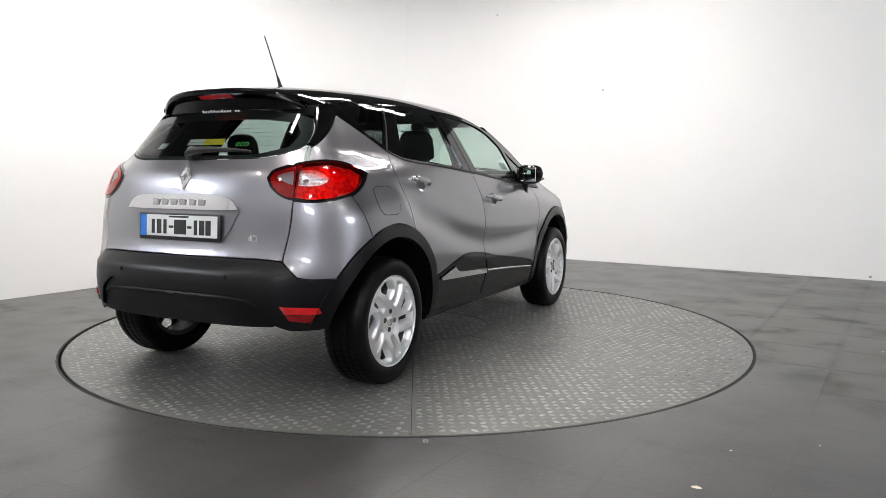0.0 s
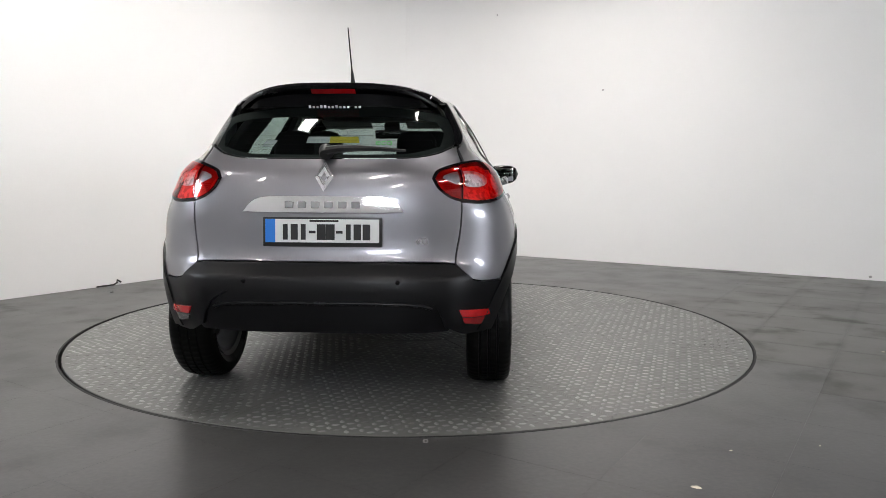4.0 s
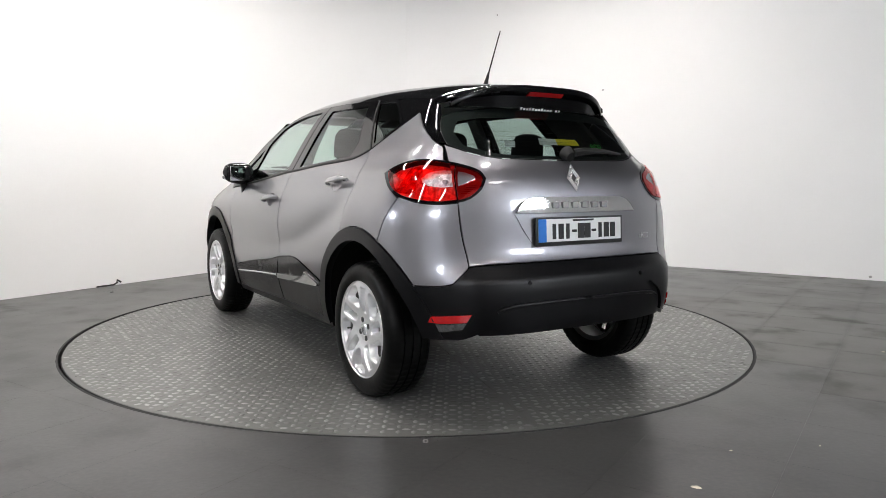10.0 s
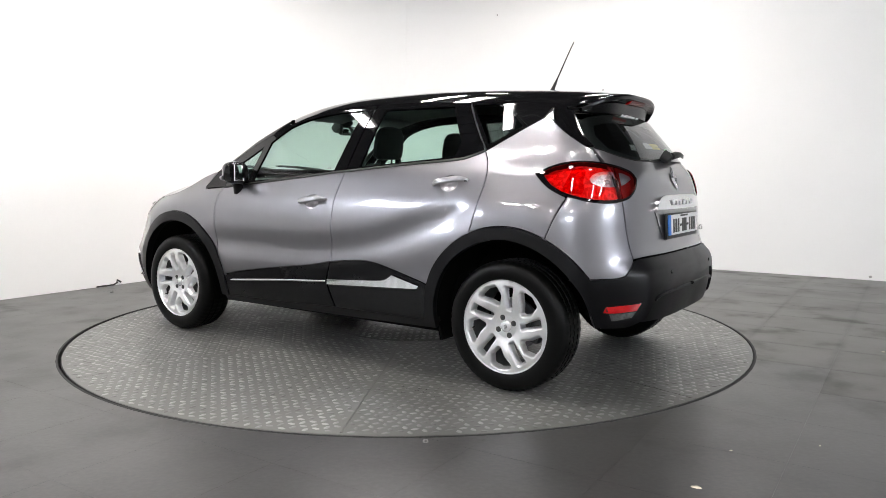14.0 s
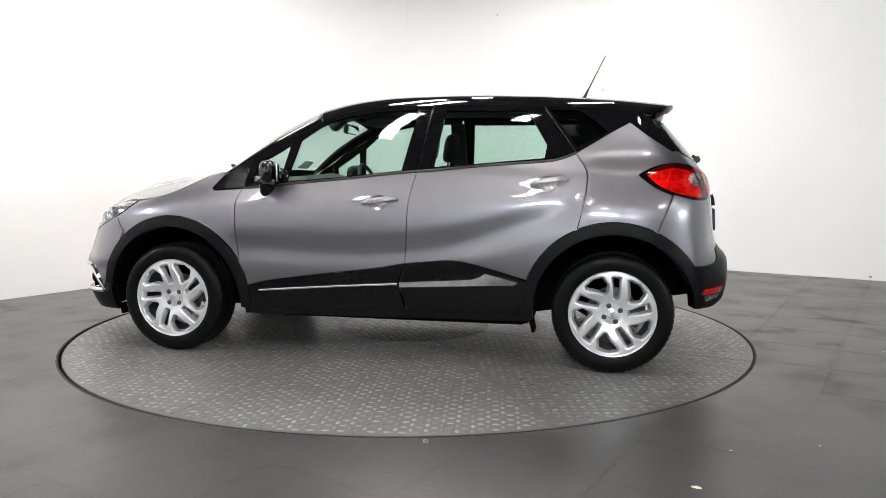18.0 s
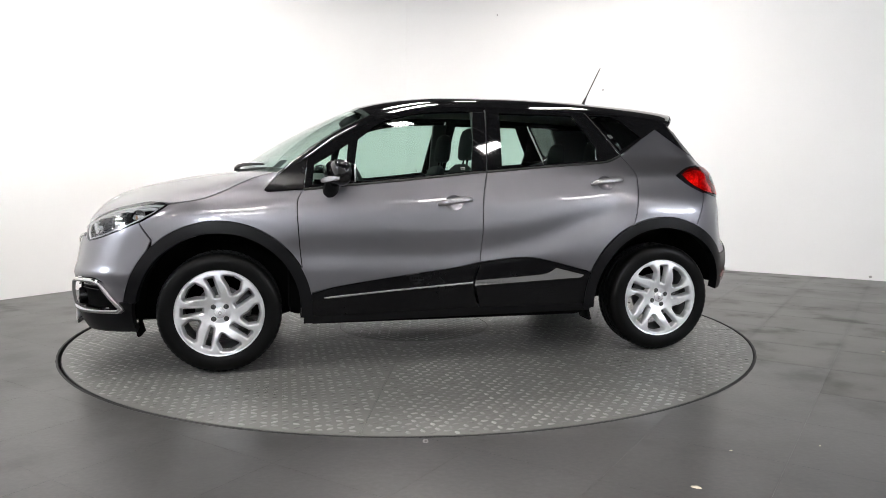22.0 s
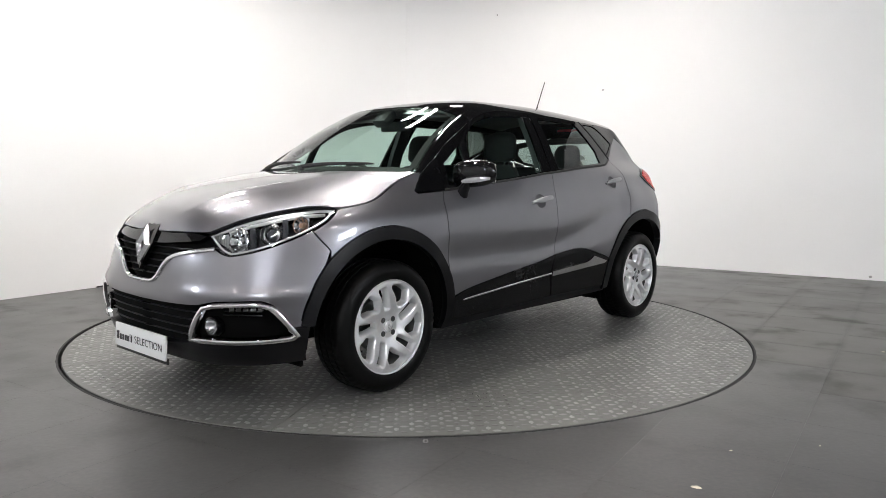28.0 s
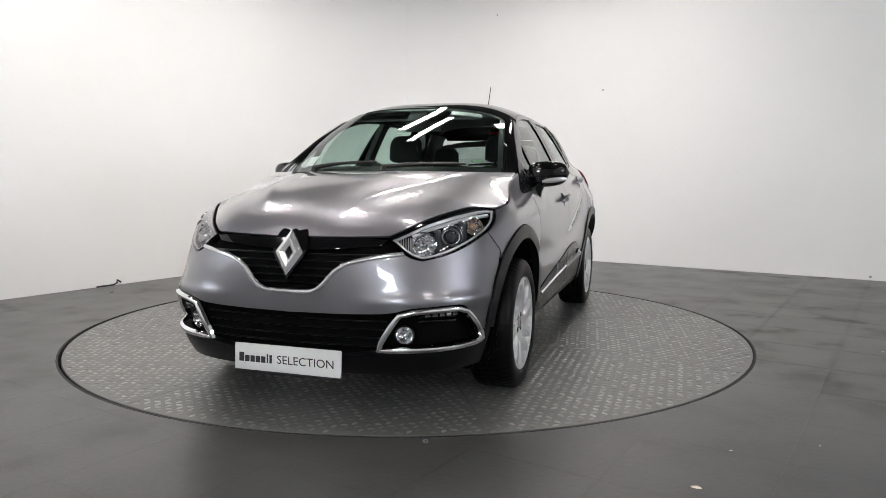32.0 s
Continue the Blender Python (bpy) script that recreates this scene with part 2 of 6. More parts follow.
def lathe(profile, n=48, axis="Y", at=(0, 0, 0), closed=False):
    """Turn (radius, along) pairs round the axis."""
    vs, fs, m = [], [], len(profile)
    for k in range(n):
        c, s = math.cos(k * math.tau / n), math.sin(k * math.tau / n)
        for r, a in profile:
            p = (r * c, a, r * s) if axis == "Y" else ((a, r * c, r * s) if axis == "X" else (r * c, r * s, a))
            vs.append((p[0] + at[0], p[1] + at[1], p[2] + at[2]))
    for k in range(n):
        o, q = k * m, ((k + 1) % n) * m
        for i in range(m if closed else m - 1):
            j = (i + 1) % m
            fs.append((o + i, o + j, q + j, q + i))
    return vs, fs


def words(name, text, size, at, material, parent, extrude=0.0008, align="CENTER", squeeze=1.0):
    """Lettering as a mesh, with the built-in font; at: its pose, x along the line, y up."""
    cu = bpy.data.curves.new(name, "FONT")
    cu.body, cu.size, cu.extrude, cu.align_x, cu.align_y = text, size, extrude, align, "CENTER"
    cu.resolution_u = 3
    ob = new(name, cu)
    me = bpy.data.meshes.new_from_object(ob.evaluated_get(bpy.context.evaluated_depsgraph_get()))
    bpy.data.objects.remove(ob)
    me.transform(at @ Matrix.Diagonal((squeeze, 1, 1, 1)))
    me.materials.clear()
    me.materials.append(material)
    ob = new(name, me)
    ob.parent = parent
    return ob
# ---- the room: it stands askew to the camera; U runs towards the far wall, V along it ----
TURN = math.radians(54.5)
U, V = Vector((math.cos(TURN), math.sin(TURN), 0)), Vector((math.sin(TURN), -math.cos(TURN), 0))
FAR, LEFT, NEAR, RIGHT, HIGH = 4.58, -3.53, -9.0, 9.5, 5.5
WHITE_TOP = 3.60


def room(u, v, z=0.0):
    q = U * u + V * v
    return (q.x, q.y, z)


def slab(name, corners, thick, material, label, low=-0.3, top=None):
    """A wall from its inner corners (u, v) in a row, thickened outward."""
    top = top or HIGH
    rings = []
    n = len(corners)
    for z in (low, top):
        rings.append([room(*c, z) for c in corners])
    outer = []
    for i, c in enumerate(corners):
        a, b = Vector(corners[max(i - 1, 0)]), Vector(corners[min(i + 1, n - 1)])
        d = (b - a).normalized()
        outer.append((c[0] + d.y * thick, c[1] - d.x * thick))
    for z in (low, top):
        rings.append([room(*c, z) for c in outer])
    vs = [p for r in rings for p in r]
    fs = []
    for i in range(n - 1):
        fs += [(i, i + 1, n + i + 1, n + i), (2 * n + i + 1, 2 * n + i, 3 * n + i, 3 * n + i + 1),
               (n + i, n + i + 1, 3 * n + i + 1, 3 * n + i), (i + 1, i, 2 * n + i, 2 * n + i + 1)]
    fs += [(0, n, 3 * n, 2 * n), (n - 1, 3 * n - 1, 4 * n - 1, 2 * n - 1)]
    return tagged(part(name, (vs, fs), material, sharp=30), label, "wall", kind="structure")


# the white corner is rounded off; the far and the left wall meet in it
RC = 1.6
bend = [(FAR - RC + RC * math.cos(a), LEFT + RC - RC * math.sin(a)) for a in (math.radians(9 * k) for k in range(11))]
slab("wall_far", [(FAR, RIGHT)] + bend[:6], -0.12, WALL, "plain white painted showroom wall with faint scuffs", top=WHITE_TOP)
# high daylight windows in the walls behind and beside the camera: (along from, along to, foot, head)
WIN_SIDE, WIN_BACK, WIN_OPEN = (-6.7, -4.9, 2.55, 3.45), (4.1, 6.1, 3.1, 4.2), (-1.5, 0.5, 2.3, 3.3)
slab("wall_side", bend[5:] + [(WIN_SIDE[1], LEFT)], -0.12, WALL, "plain white painted showroom wall with a rounded corner", top=WHITE_TOP)
slab("wall_side_near", [(WIN_SIDE[0], LEFT), (NEAR, LEFT)], -0.12, WALL, "plain white painted showroom wall beside the window", top=WHITE_TOP)
slab("wall_side_below", [(WIN_SIDE[1], LEFT), (WIN_SIDE[0], LEFT)], -0.12, WALL, "plain white painted wall below the window", top=WIN_SIDE[2])
slab("wall_side_above", [(WIN_SIDE[1], LEFT), (WIN_SIDE[0], LEFT)], -0.12, WALL, "plain white painted wall above the window", low=WIN_SIDE[3], top=WHITE_TOP)
slab("wall_far_top", [(FAR, RIGHT)] + bend[:6], -0.12, CEIL, "dark upper wall below the ceiling", low=WHITE_TOP)
slab("wall_side_top", bend[5:] + [(NEAR, LEFT)], -0.12, CEIL, "dark upper wall below the ceiling", low=WHITE_TOP)
for nm, place, (a, b, foot, head), ends in (("wall_back", lambda q: (NEAR, q), WIN_BACK, (LEFT, RIGHT)), ("wall_open_side", lambda q: (q, RIGHT), WIN_OPEN, (NEAR, FAR))):
    slab(nm, [place(ends[0]), place(a)], -0.12, BACK, "plain pale grey wall that closes the hall")
    slab(nm + "_end", [place(b), place(ends[1])], -0.12, BACK, "plain pale grey wall that closes the hall")
    slab(nm + "_below", [place(a), place(b)], -0.12, BACK, "plain pale grey wall below the window", top=foot)
    slab(nm + "_above", [place(a), place(b)], -0.12, BACK, "plain pale grey wall above the window", low=head)


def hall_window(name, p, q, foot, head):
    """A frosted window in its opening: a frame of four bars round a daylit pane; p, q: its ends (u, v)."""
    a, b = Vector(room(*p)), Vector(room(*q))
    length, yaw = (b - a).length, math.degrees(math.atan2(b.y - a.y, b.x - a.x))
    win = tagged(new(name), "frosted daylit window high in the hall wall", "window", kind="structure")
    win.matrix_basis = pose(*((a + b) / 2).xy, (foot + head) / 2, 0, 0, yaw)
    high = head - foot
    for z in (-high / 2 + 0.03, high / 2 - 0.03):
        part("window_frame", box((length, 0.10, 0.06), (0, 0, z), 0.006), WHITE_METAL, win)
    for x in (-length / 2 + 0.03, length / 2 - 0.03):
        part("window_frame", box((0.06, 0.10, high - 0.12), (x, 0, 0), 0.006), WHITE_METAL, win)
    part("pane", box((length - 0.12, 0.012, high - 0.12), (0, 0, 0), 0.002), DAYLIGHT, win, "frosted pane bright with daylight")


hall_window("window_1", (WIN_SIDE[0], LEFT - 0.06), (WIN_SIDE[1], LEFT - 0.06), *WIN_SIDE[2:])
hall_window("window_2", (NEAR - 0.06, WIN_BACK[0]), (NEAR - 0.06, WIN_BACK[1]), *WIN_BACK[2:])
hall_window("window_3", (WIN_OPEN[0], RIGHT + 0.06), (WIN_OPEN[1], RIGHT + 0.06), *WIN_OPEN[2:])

# ceiling: dark ribbed decking, one mesh
bm = bmesh.new()
box((34, 34, 0.1), (*room(-5.0, 3.0)[:2], HIGH + 0.05), bm=bm)
for k in range(30):
    p = room(NEAR + 0.25 + k * 0.455, 2.98)
    box((0.16, 13.0, 0.07), (p[0], p[1], HIGH - 0.034), 0.02, (0, 0, math.degrees(TURN)), 1, bm)
tagged(part("ceiling", bm, CEIL), "dark ribbed metal deck ceiling", "ceiling", kind="structure")

# strip lights in rows along U


def ceiling_light(u, v, length, width, label, z=LAMP_Z):
    lamp = tagged(new("ceiling_light"), label, "ceiling light", "rows of ceiling lights")
    part("housing", box((length + 0.05, width + 0.05, 0.05), (0, 0, 0.032), 0.008), WHITE_METAL, lamp)
    part("diffuser", box((length, width, 0.012), (0, 0, 0.0), 0.003), GLOW, lamp, "glowing white diffuser")
    for x in (-0.4 * length, 0.4 * length):
        part("rod", tube([(x, 0, 0.05), (x, 0, HIGH - z - 0.07)], 0.006, 6), WHITE_METAL, lamp)
    lamp.matrix_basis = pose(*room(u, v, z), 0, 0, math.degrees(TURN))
    return lamp


STRIPS = ((-1.75, 0.08), (2.5, 0.5), (0.9, -0.7), (1.5, -1.3), (-1.2, -2.0))
# UPPER_FILL: strips added out of view to brighten the flank and the back wall
UPPER_FILL = ((-7.4, 0.4), (-7.4, 4.8), (-2.0, 8.0), (-5.6, -1.6), (-5.2, 2.6), (-4.0, 6.4))
PANELS = ((-1.1, 1.32), (-0.85, 2.55), (2.9, -1.2))
strip = ceiling_light(*STRIPS[0], 1.15, 0.15, "white strip light with a bright flat diffuser, hanging below the ceiling")
for u, v in STRIPS[1:]:
    copy_thing(strip, pose(*room(u, v, LAMP_Z), 0, 0, math.degrees(TURN)))
fill_strip = ceiling_light(*UPPER_FILL[0], 1.15, 0.15, "white strip light with a bright flat diffuser, close below the ceiling", UPPER_Z)
for u, v in UPPER_FILL[1:]:
    copy_thing(fill_strip, pose(*room(u, v, UPPER_Z), 0, 0, math.degrees(TURN)))
panel = ceiling_light(*PANELS[0], 0.28, 0.17, "short white panel light with a bright diffuser, hanging below the ceiling")
for u, v in PANELS[1:]:
    copy_thing(panel, pose(*room(u, v, LAMP_Z), 0, 0, math.degrees(TURN)))

# floor: dark bed, pit for the platform, and tiles laid square to the walls
PIT_R, DISC_R, TILE_W = 2.273, 2.262, 0.534
bed = []
ring = 96
for r, z in ((PIT_R, -0.25), (PIT_R, -0.006), (26.0, -0.006)):
    bed.append([(r * math.cos(k * math.tau / ring) - 0.006, r * math.sin(k * math.tau / ring), z) for k in range(ring)])
floor = tagged(part("floor", loft(bed, True, False), GROUT, sharp=30), "mid-grey showroom floor of large square tiles", "floor", kind="structure")
base = [(PIT_R * math.cos(k * math.tau / ring), PIT_R * math.sin(k * math.tau / ring), -0.25) for k in range(ring)]
part("pit_base", (base, [tuple(range(ring))]), PIT, floor, "black base of the platform's pit")
lip = []
for r, z in ((PIT_R - 0.001, -0.2), (PIT_R - 0.001, 0.0015), (PIT_R + 0.011, 0.0015), (PIT_R + 0.012, -0.005)):
    lip.append([(r * math.cos(k * math.tau / ring) - 0.006, r * math.sin(k * math.tau / ring), z) for k in range(ring)])
part("pit_edge", loft(lip, True, False), PIT, floor, "black steel edge round the turntable pit", sharp=30)


def tiles():
    top, t = 0.0, TILE_W
    whole = {}
    for kind, gap, c in (("tight", 0.0003, 0.0002), ("open", 0.0005, 0.0004)):
        h = t / 2 - gap
        sq = [(-h, -h), (h, -h), (h, h), (-h, h)]
        vs = [(x, y, -0.005) for x, y in sq] + [(x, y, top - c) for x, y in sq] + [(x * (h - c) / h, y * (h - c) / h, top) for x, y in sq]
        fs = [(4 * j + i, 4 * j + (i + 1) % 4, 4 * j + 4 + (i + 1) % 4, 4 * j + 4 + i) for j in range(2) for i in range(4)] + [(8, 9, 10, 11)]
        whole[kind] = mesh_of("tile", vs, fs)
        whole[kind].materials.append(TILE if kind == "tight" else TILE_WORN)
    h = t / 2 - 0.0003
    sq = [(-h, -h), (h, -h), (h, h), (-h, h)]
    u0, v0 = -0.763, 2.642
    far_v, far_f = [], []
    for i in range(-16, 11):
        for j in range(-12, 14):
            u, v = u0 + (i + 0.5) * t, v0 + (j + 0.5) * t
            if not (NEAR - 0.2 < u < FAR + 0.2 and LEFT - 0.2 < v < RIGHT + 0.2):
                continue
            if not (i >= -11 and u > -6.5 and j < 8 and v < 6.8):
                o = len(far_v)
                far_v += [room(u + a, v + b, z) for z in (-0.005, top) for a, b in sq]
                far_f += [(o + k, o + (k + 1) % 4, o + 4 + (k + 1) % 4, o + 4 + k) for k in range(4)] + [(o + 4, o + 5, o + 6, o + 7)]
                continue
            x, y, _ = room(u, v)
            d = math.hypot(x + 0.006, y)
            if d < PIT_R - t * 0.71:
                continue
            if d > PIT_R + t * 0.71:
                ob = new("tile", whole["open" if u > -0.4 and v > 1.4 else "tight"])
            else:
                pts = []
                m = 18
                world_sq = [Vector(room(u + a, v + b)[:2]) for a, b in sq]
                for q in range(4):
                    a, b = world_sq[q], world_sq[(q + 1) % 4]
                    pts += [a.lerp(b, k / m) for k in range(m)]
                R = PIT_R + 0.004
                cut = [p + Vector((0.006, 0)) for p in pts]
                keep = [p for p in cut if p.length > R]
                if len(keep) < 3:
                    continue
                # the part of the outline outside the pit, closed along the pit's arc
                n = len(cut)
                start = next((k for k in range(n) if cut[k].length > R and cut[k - 1].length <= R), None)
                if start is None:
                    poly = cut
                else:
                    run = []
                    k = start
                    while cut[k % n].length > R:
                        run.append(cut[k % n])
                        k += 1
                    if sum(p.length > R for p in cut) != len(run):
                        run = [p if p.length > R else p.normalized() * R for p in cut]
                        poly = run
                    else:
                        def meet(p, q):
                            lo, hi = 0.0, 1.0
                            for _ in range(20):
                                mid = (lo + hi) / 2
                                if p.lerp(q, mid).length > R:
                                    lo = mid
                                else:
                                    hi = mid
                            return p.lerp(q, lo)
                        e1, e0 = meet(run[-1], cut[k % n]), meet(run[0], cut[start - 1])
                        a1, a0 = math.atan2(e1.y, e1.x), math.atan2(e0.y, e0.x)
                        da = (a0 - a1 + math.pi) % math.tau - math.pi
                        arc = [Vector((R * math.cos(a1 + da * s / 12), R * math.sin(a1 + da * s / 12))) for s in range(13)]
                        poly = run + arc
                out = [(p.x - 0.006 - x, p.y - y) for p in poly]
                ca, sa = math.cos(-TURN), math.sin(-TURN)
                out = [(a * ca - b * sa, a * sa + b * ca) for a, b in out]
                nn = len(out)
                pv = [(a, b, -0.005) for a, b in out] + [(a, b, top) for a, b in out]
                pf = [(k, (k + 1) % nn, nn + (k + 1) % nn, nn + k) for k in range(nn)] + [tuple(range(nn, 2 * nn))]
                me = mesh_of("tile", pv, pf)
                me.materials.append(TILE_WORN if u > 0.2 and v > 0.5 else TILE)
                ob = new("tile", me)
            ob.parent = floor
            ob.matrix_basis = pose(x, y, 0, 0, 0, math.degrees(TURN))
    part("tile_field", (far_v, far_f), TILE, floor, "grey floor tiles in the rest of the hall", smooth=False)


# small things on the floor and marks on the walls
def flake(name, at, size, turn, material, label, category):
    n = 9
    rim = [(size[0] * math.cos(k * math.tau / n) * (1 - 0.25 * (k % 3 == 1)), size[1] * math.sin(k * math.tau / n), 0.0) for k in range(n)]
    top = [(x * 0.8, y * 0.8, size[2] + 0.3 * size[2] * math.sin(5 * x / size[0])) for x, y, _ in rim]
    ob = part(name, loft([rim, top]), material)
    ob.matrix_basis = pose(*at, 0, 0, turn)
    return tagged(ob, label, category)


flake("dry_leaf", (0.972, -2.789, 0.0), (0.020, 0.008, 0.004), -25, CHIP, "pale dry leaf scrap lying on the grey floor", "leaf")
flake("paper_scrap", (2.893, -0.895, 0.0), (0.012, 0.008, 0.003), 10, CHIP, "tiny white paper scrap on the grey floor", "paper scrap")
flake("paper_scrap", (1.62, -2.42, 0.0), (0.006, 0.004, 0.002), 60, CHIP, "tiny pale crumb on the grey floor", "paper scrap")
flake("paper_scrap", (1.24, -2.46, 0.0), (0.008, 0.003, 0.002), 0, CHIP, "thin pale crumb on the grey floor", "paper scrap")
flake("dirt_speck", (-2.77, 1.52, 0.0), (0.020, 0.012, 0.004), 20, DEBRIS, "small dark speck of dirt on the floor", "dirt")
p = room(-0.17, LEFT + 0.05)
cable = part("cable_end", tube([(-0.14, 0, 0.012), (-0.05, 0.01, 0.010), (0.03, 0, 0.012), (0.07, 0.0, 0.03), (0.075, 0.01, 0.055), (0.11, 0, 0.03)], 0.009, 6), DEBRIS)
cable.matrix_basis = pose(p[0], p[1], 0, 0, 0, math.degrees(TURN))
tagged(cable, "short black cable end lying along the white wall", "cable")


def speck(u, v, z, along, r, name="wall_mark", material=DEBRIS, label="small dark nail hole in the white wall"):
    n = 10
    rim = [(r * math.cos(k * math.tau / n), 0.0, r * (0.7 + 0.3 * (k % 2)) * math.sin(k * math.tau / n)) for k in range(n)]
    top = [(x * 0.6, 0.003, w * 0.6) for x, _, w in rim]
    ob = part(name, loft([rim, top]), material)
    ob.matrix_basis = pose(*room(u, v, z), 0, 0, math.degrees(TURN) + along)
    return tagged(ob, label, "wall mark")


mark = tagged(new("floor_numeral"), "small pale grey stencilled figure on the floor beside the turntable", "floor marking")
words("numeral", "8", 0.055, pose(0.047, -2.325, 0.0012, 0, 0, 0), SCUFF, mark, 0.0006)
# ---- the turntable: steel tread plates on a round frame ----
turntable = tagged(new("turntable"), "round steel tread-plate turntable set flush in the floor", "turntable")
rim_rings = []
for r, z in ((DISC_R - 0.02, -0.004), (DISC_R, -0.004), (DISC_R, -0.10), (DISC_R - 0.05, -0.25)):
    rim_rings.append([(r * math.cos(k * math.tau / 96), r * math.sin(k * math.tau / 96), z) for k in range(96)])
part("platform_frame", loft(rim_rings, True, False), PIT, turntable, "black steel platform frame", sharp=30)
under = [(DISC_R * math.cos(k * math.tau / 96), DISC_R * math.sin(k * math.tau / 96), -0.008) for k in range(96)]
part("platform_deck", (under, [tuple(range(96))]), PIT, turntable, "black deck below the plates")
HUB_R = 0.53


def sector(k, n=8, start=29.0):
    """One plate between two radial seams, and its raised lugs."""
    a0, a1 = math.radians(start + k * 360 / n), math.radians(start + (k + 1) * 360 / n)
    g = 0.0016
    m = 14
    edge = []
    for r, rev in ((DISC_R - 0.004, False), (HUB_R + 0.002, True)):
        arc = []
        for i in range(m + 1):
            a = a0 + g / r + (a1 - a0 - 2 * g / r) * i / m
            arc.append((r * math.cos(a), r * math.sin(a)))
        edge += arc[::-1] if rev else arc
    nn = len(edge)
    vs = [(x, y, -0.006) for x, y in edge] + [(x, y, -0.0012) for x, y in edge] + [(x * 0.9995, y * 0.9995, -0.0002) for x, y in edge]
    fs = [(j * nn + i, j * nn + (i + 1) % nn, (j + 1) * nn + (i + 1) % nn, (j + 1) * nn + i) for j in range(2) for i in range(nn)]
    top = []
    for i in range(m):
        top.append((2 * nn + i, 2 * nn + i + 1, 2 * nn + nn - 2 - i, 2 * nn + nn - 1 - i))
    plate = part("plate", (vs, fs + top), STEEL, turntable, smooth=False)
    return plate, a0, a1


def lug_field(inside, turn=0.0):
    """Raised tread lugs in a basket weave, two ways round by turns; inside: where they lie; turn: how the plate was cut, in degrees."""
    ct, st = math.cos(math.radians(turn)), math.sin(math.radians(turn))
    vs, fs = [], []
    step = 0.046
    half = int(DISC_R / step) + 2
    for i in range(-half, half + 1):
        for j in range(-half, half + 1):
            x, y = (i * ct - j * st) * step, (i * st + j * ct) * step
            r = math.hypot(x, y)
            if r > DISC_R - 0.025 or not inside(x, y, r):
                continue
            a = math.radians(turn + (45 if (i + j) % 2 else -45))
            c, s = math.cos(a), math.sin(a)
            L, W, h = 0.0205, 0.0105, 0.0019
            o = len(vs)
            for px, py, pz in ((-L, 0, 0), (-L * 0.45, -W, 0), (L * 0.45, -W, 0), (L, 0, 0), (L * 0.45, W, 0), (-L * 0.45, W, 0),
                               (-L * 0.78, 0, h), (-L * 0.36, -W * 0.62, h), (L * 0.36, -W * 0.62, h), (L * 0.78, 0, h), (L * 0.36, W * 0.62, h), (-L * 0.36, W * 0.62, h)):
                vs.append((x + px * c - py * s, y + px * s + py * c, pz - 0.0004))
            fs += [(o + k, o + (k + 1) % 6, o + 6 + (k + 1) % 6, o + 6 + k) for k in range(6)] + [tuple(range(o + 6, o + 12))]
    return vs, fs


for k in range(8):
    plate, a0, a1 = sector(k)

    def inside(x, y, r, a0=a0, a1=a1):
        a = (math.atan2(y, x) - a0) % math.tau
        edge = 0.016 / max(r, 0.1)
        return r > HUB_R + 0.03 and edge < a < (a1 - a0) - edge
    me = mesh_of("tread_relief", *lug_field(inside, (0, 52, 12, 64, 30, 75, 20, 41)[k]), True)
    me.materials.append(LUGS)
    ob = new("tread_relief", me)
    ob.parent = plate
    tagged(ob, "worn raised lugs of the tread plate", kind="stuff")
hub_rim = []
for r, z in ((HUB_R - 0.002, -0.006), (HUB_R - 0.002, -0.001), (HUB_R - 0.004, -0.0002)):
    hub_rim.append([(r * math.cos(q * math.tau / 64), r * math.sin(q * math.tau / 64), z) for q in range(64)])
hv, hf = loft(hub_rim, True, False)
hub_plate = part("hub_plate", (hv, hf + [tuple(range(128, 192))]), STEEL, turntable, "round steel access plate in the middle")
me = mesh_of("tread_relief", *lug_field(lambda x, y, r: r < HUB_R - 0.02, 33), True)
me.materials.append(LUGS)
ob = new("tread_relief", me)
ob.parent = hub_plate
tagged(ob, "worn raised lugs of the tread plate", kind="stuff")
for k in range(16):
    a = math.radians(29 + k * 22.5)
    part("bolt", lathe([(0, 0.0026), (0.008, 0.0026), (0.010, 0.001), (0.010, -0.002)], 10, "Z", (2.225 * math.cos(a), 2.225 * math.sin(a), 0)), STEEL, turntable)

# ---- the car's lines: x forward, y to its left, z up, metres, origin on the ground between the axles ----
def line(pts):
    """A smooth function through (position, value) pairs, rising positions."""
    ks, vs = [p[0] for p in pts], [p[1] for p in pts]
    n = len(ks)
    d = [(vs[i + 1] - vs[i]) / (ks[i + 1] - ks[i]) for i in range(n - 1)]
    m = [d[0]] + [0 if d[i - 1] * d[i] <= 0 else 2 * d[i - 1] * d[i] / (d[i - 1] + d[i]) for i in range(1, n - 1)] + [d[-1]]

    def at(k):
        if k <= ks[0]:
            return vs[0] + m[0] * (k - ks[0])
        if k >= ks[-1]:
            return vs[-1] + m[-1] * (k - ks[-1])
        i = 0
        while ks[i + 1] < k:
            i += 1
        h = ks[i + 1] - ks[i]
        q = (k - ks[i]) / h
        return ((1 + 2 * q) * (1 - q) ** 2 * vs[i] + q * (1 - q) ** 2 * h * m[i]
                + q * q * (3 - 2 * q) * vs[i + 1] + q * q * (q - 1) * h * m[i + 1])
    return at


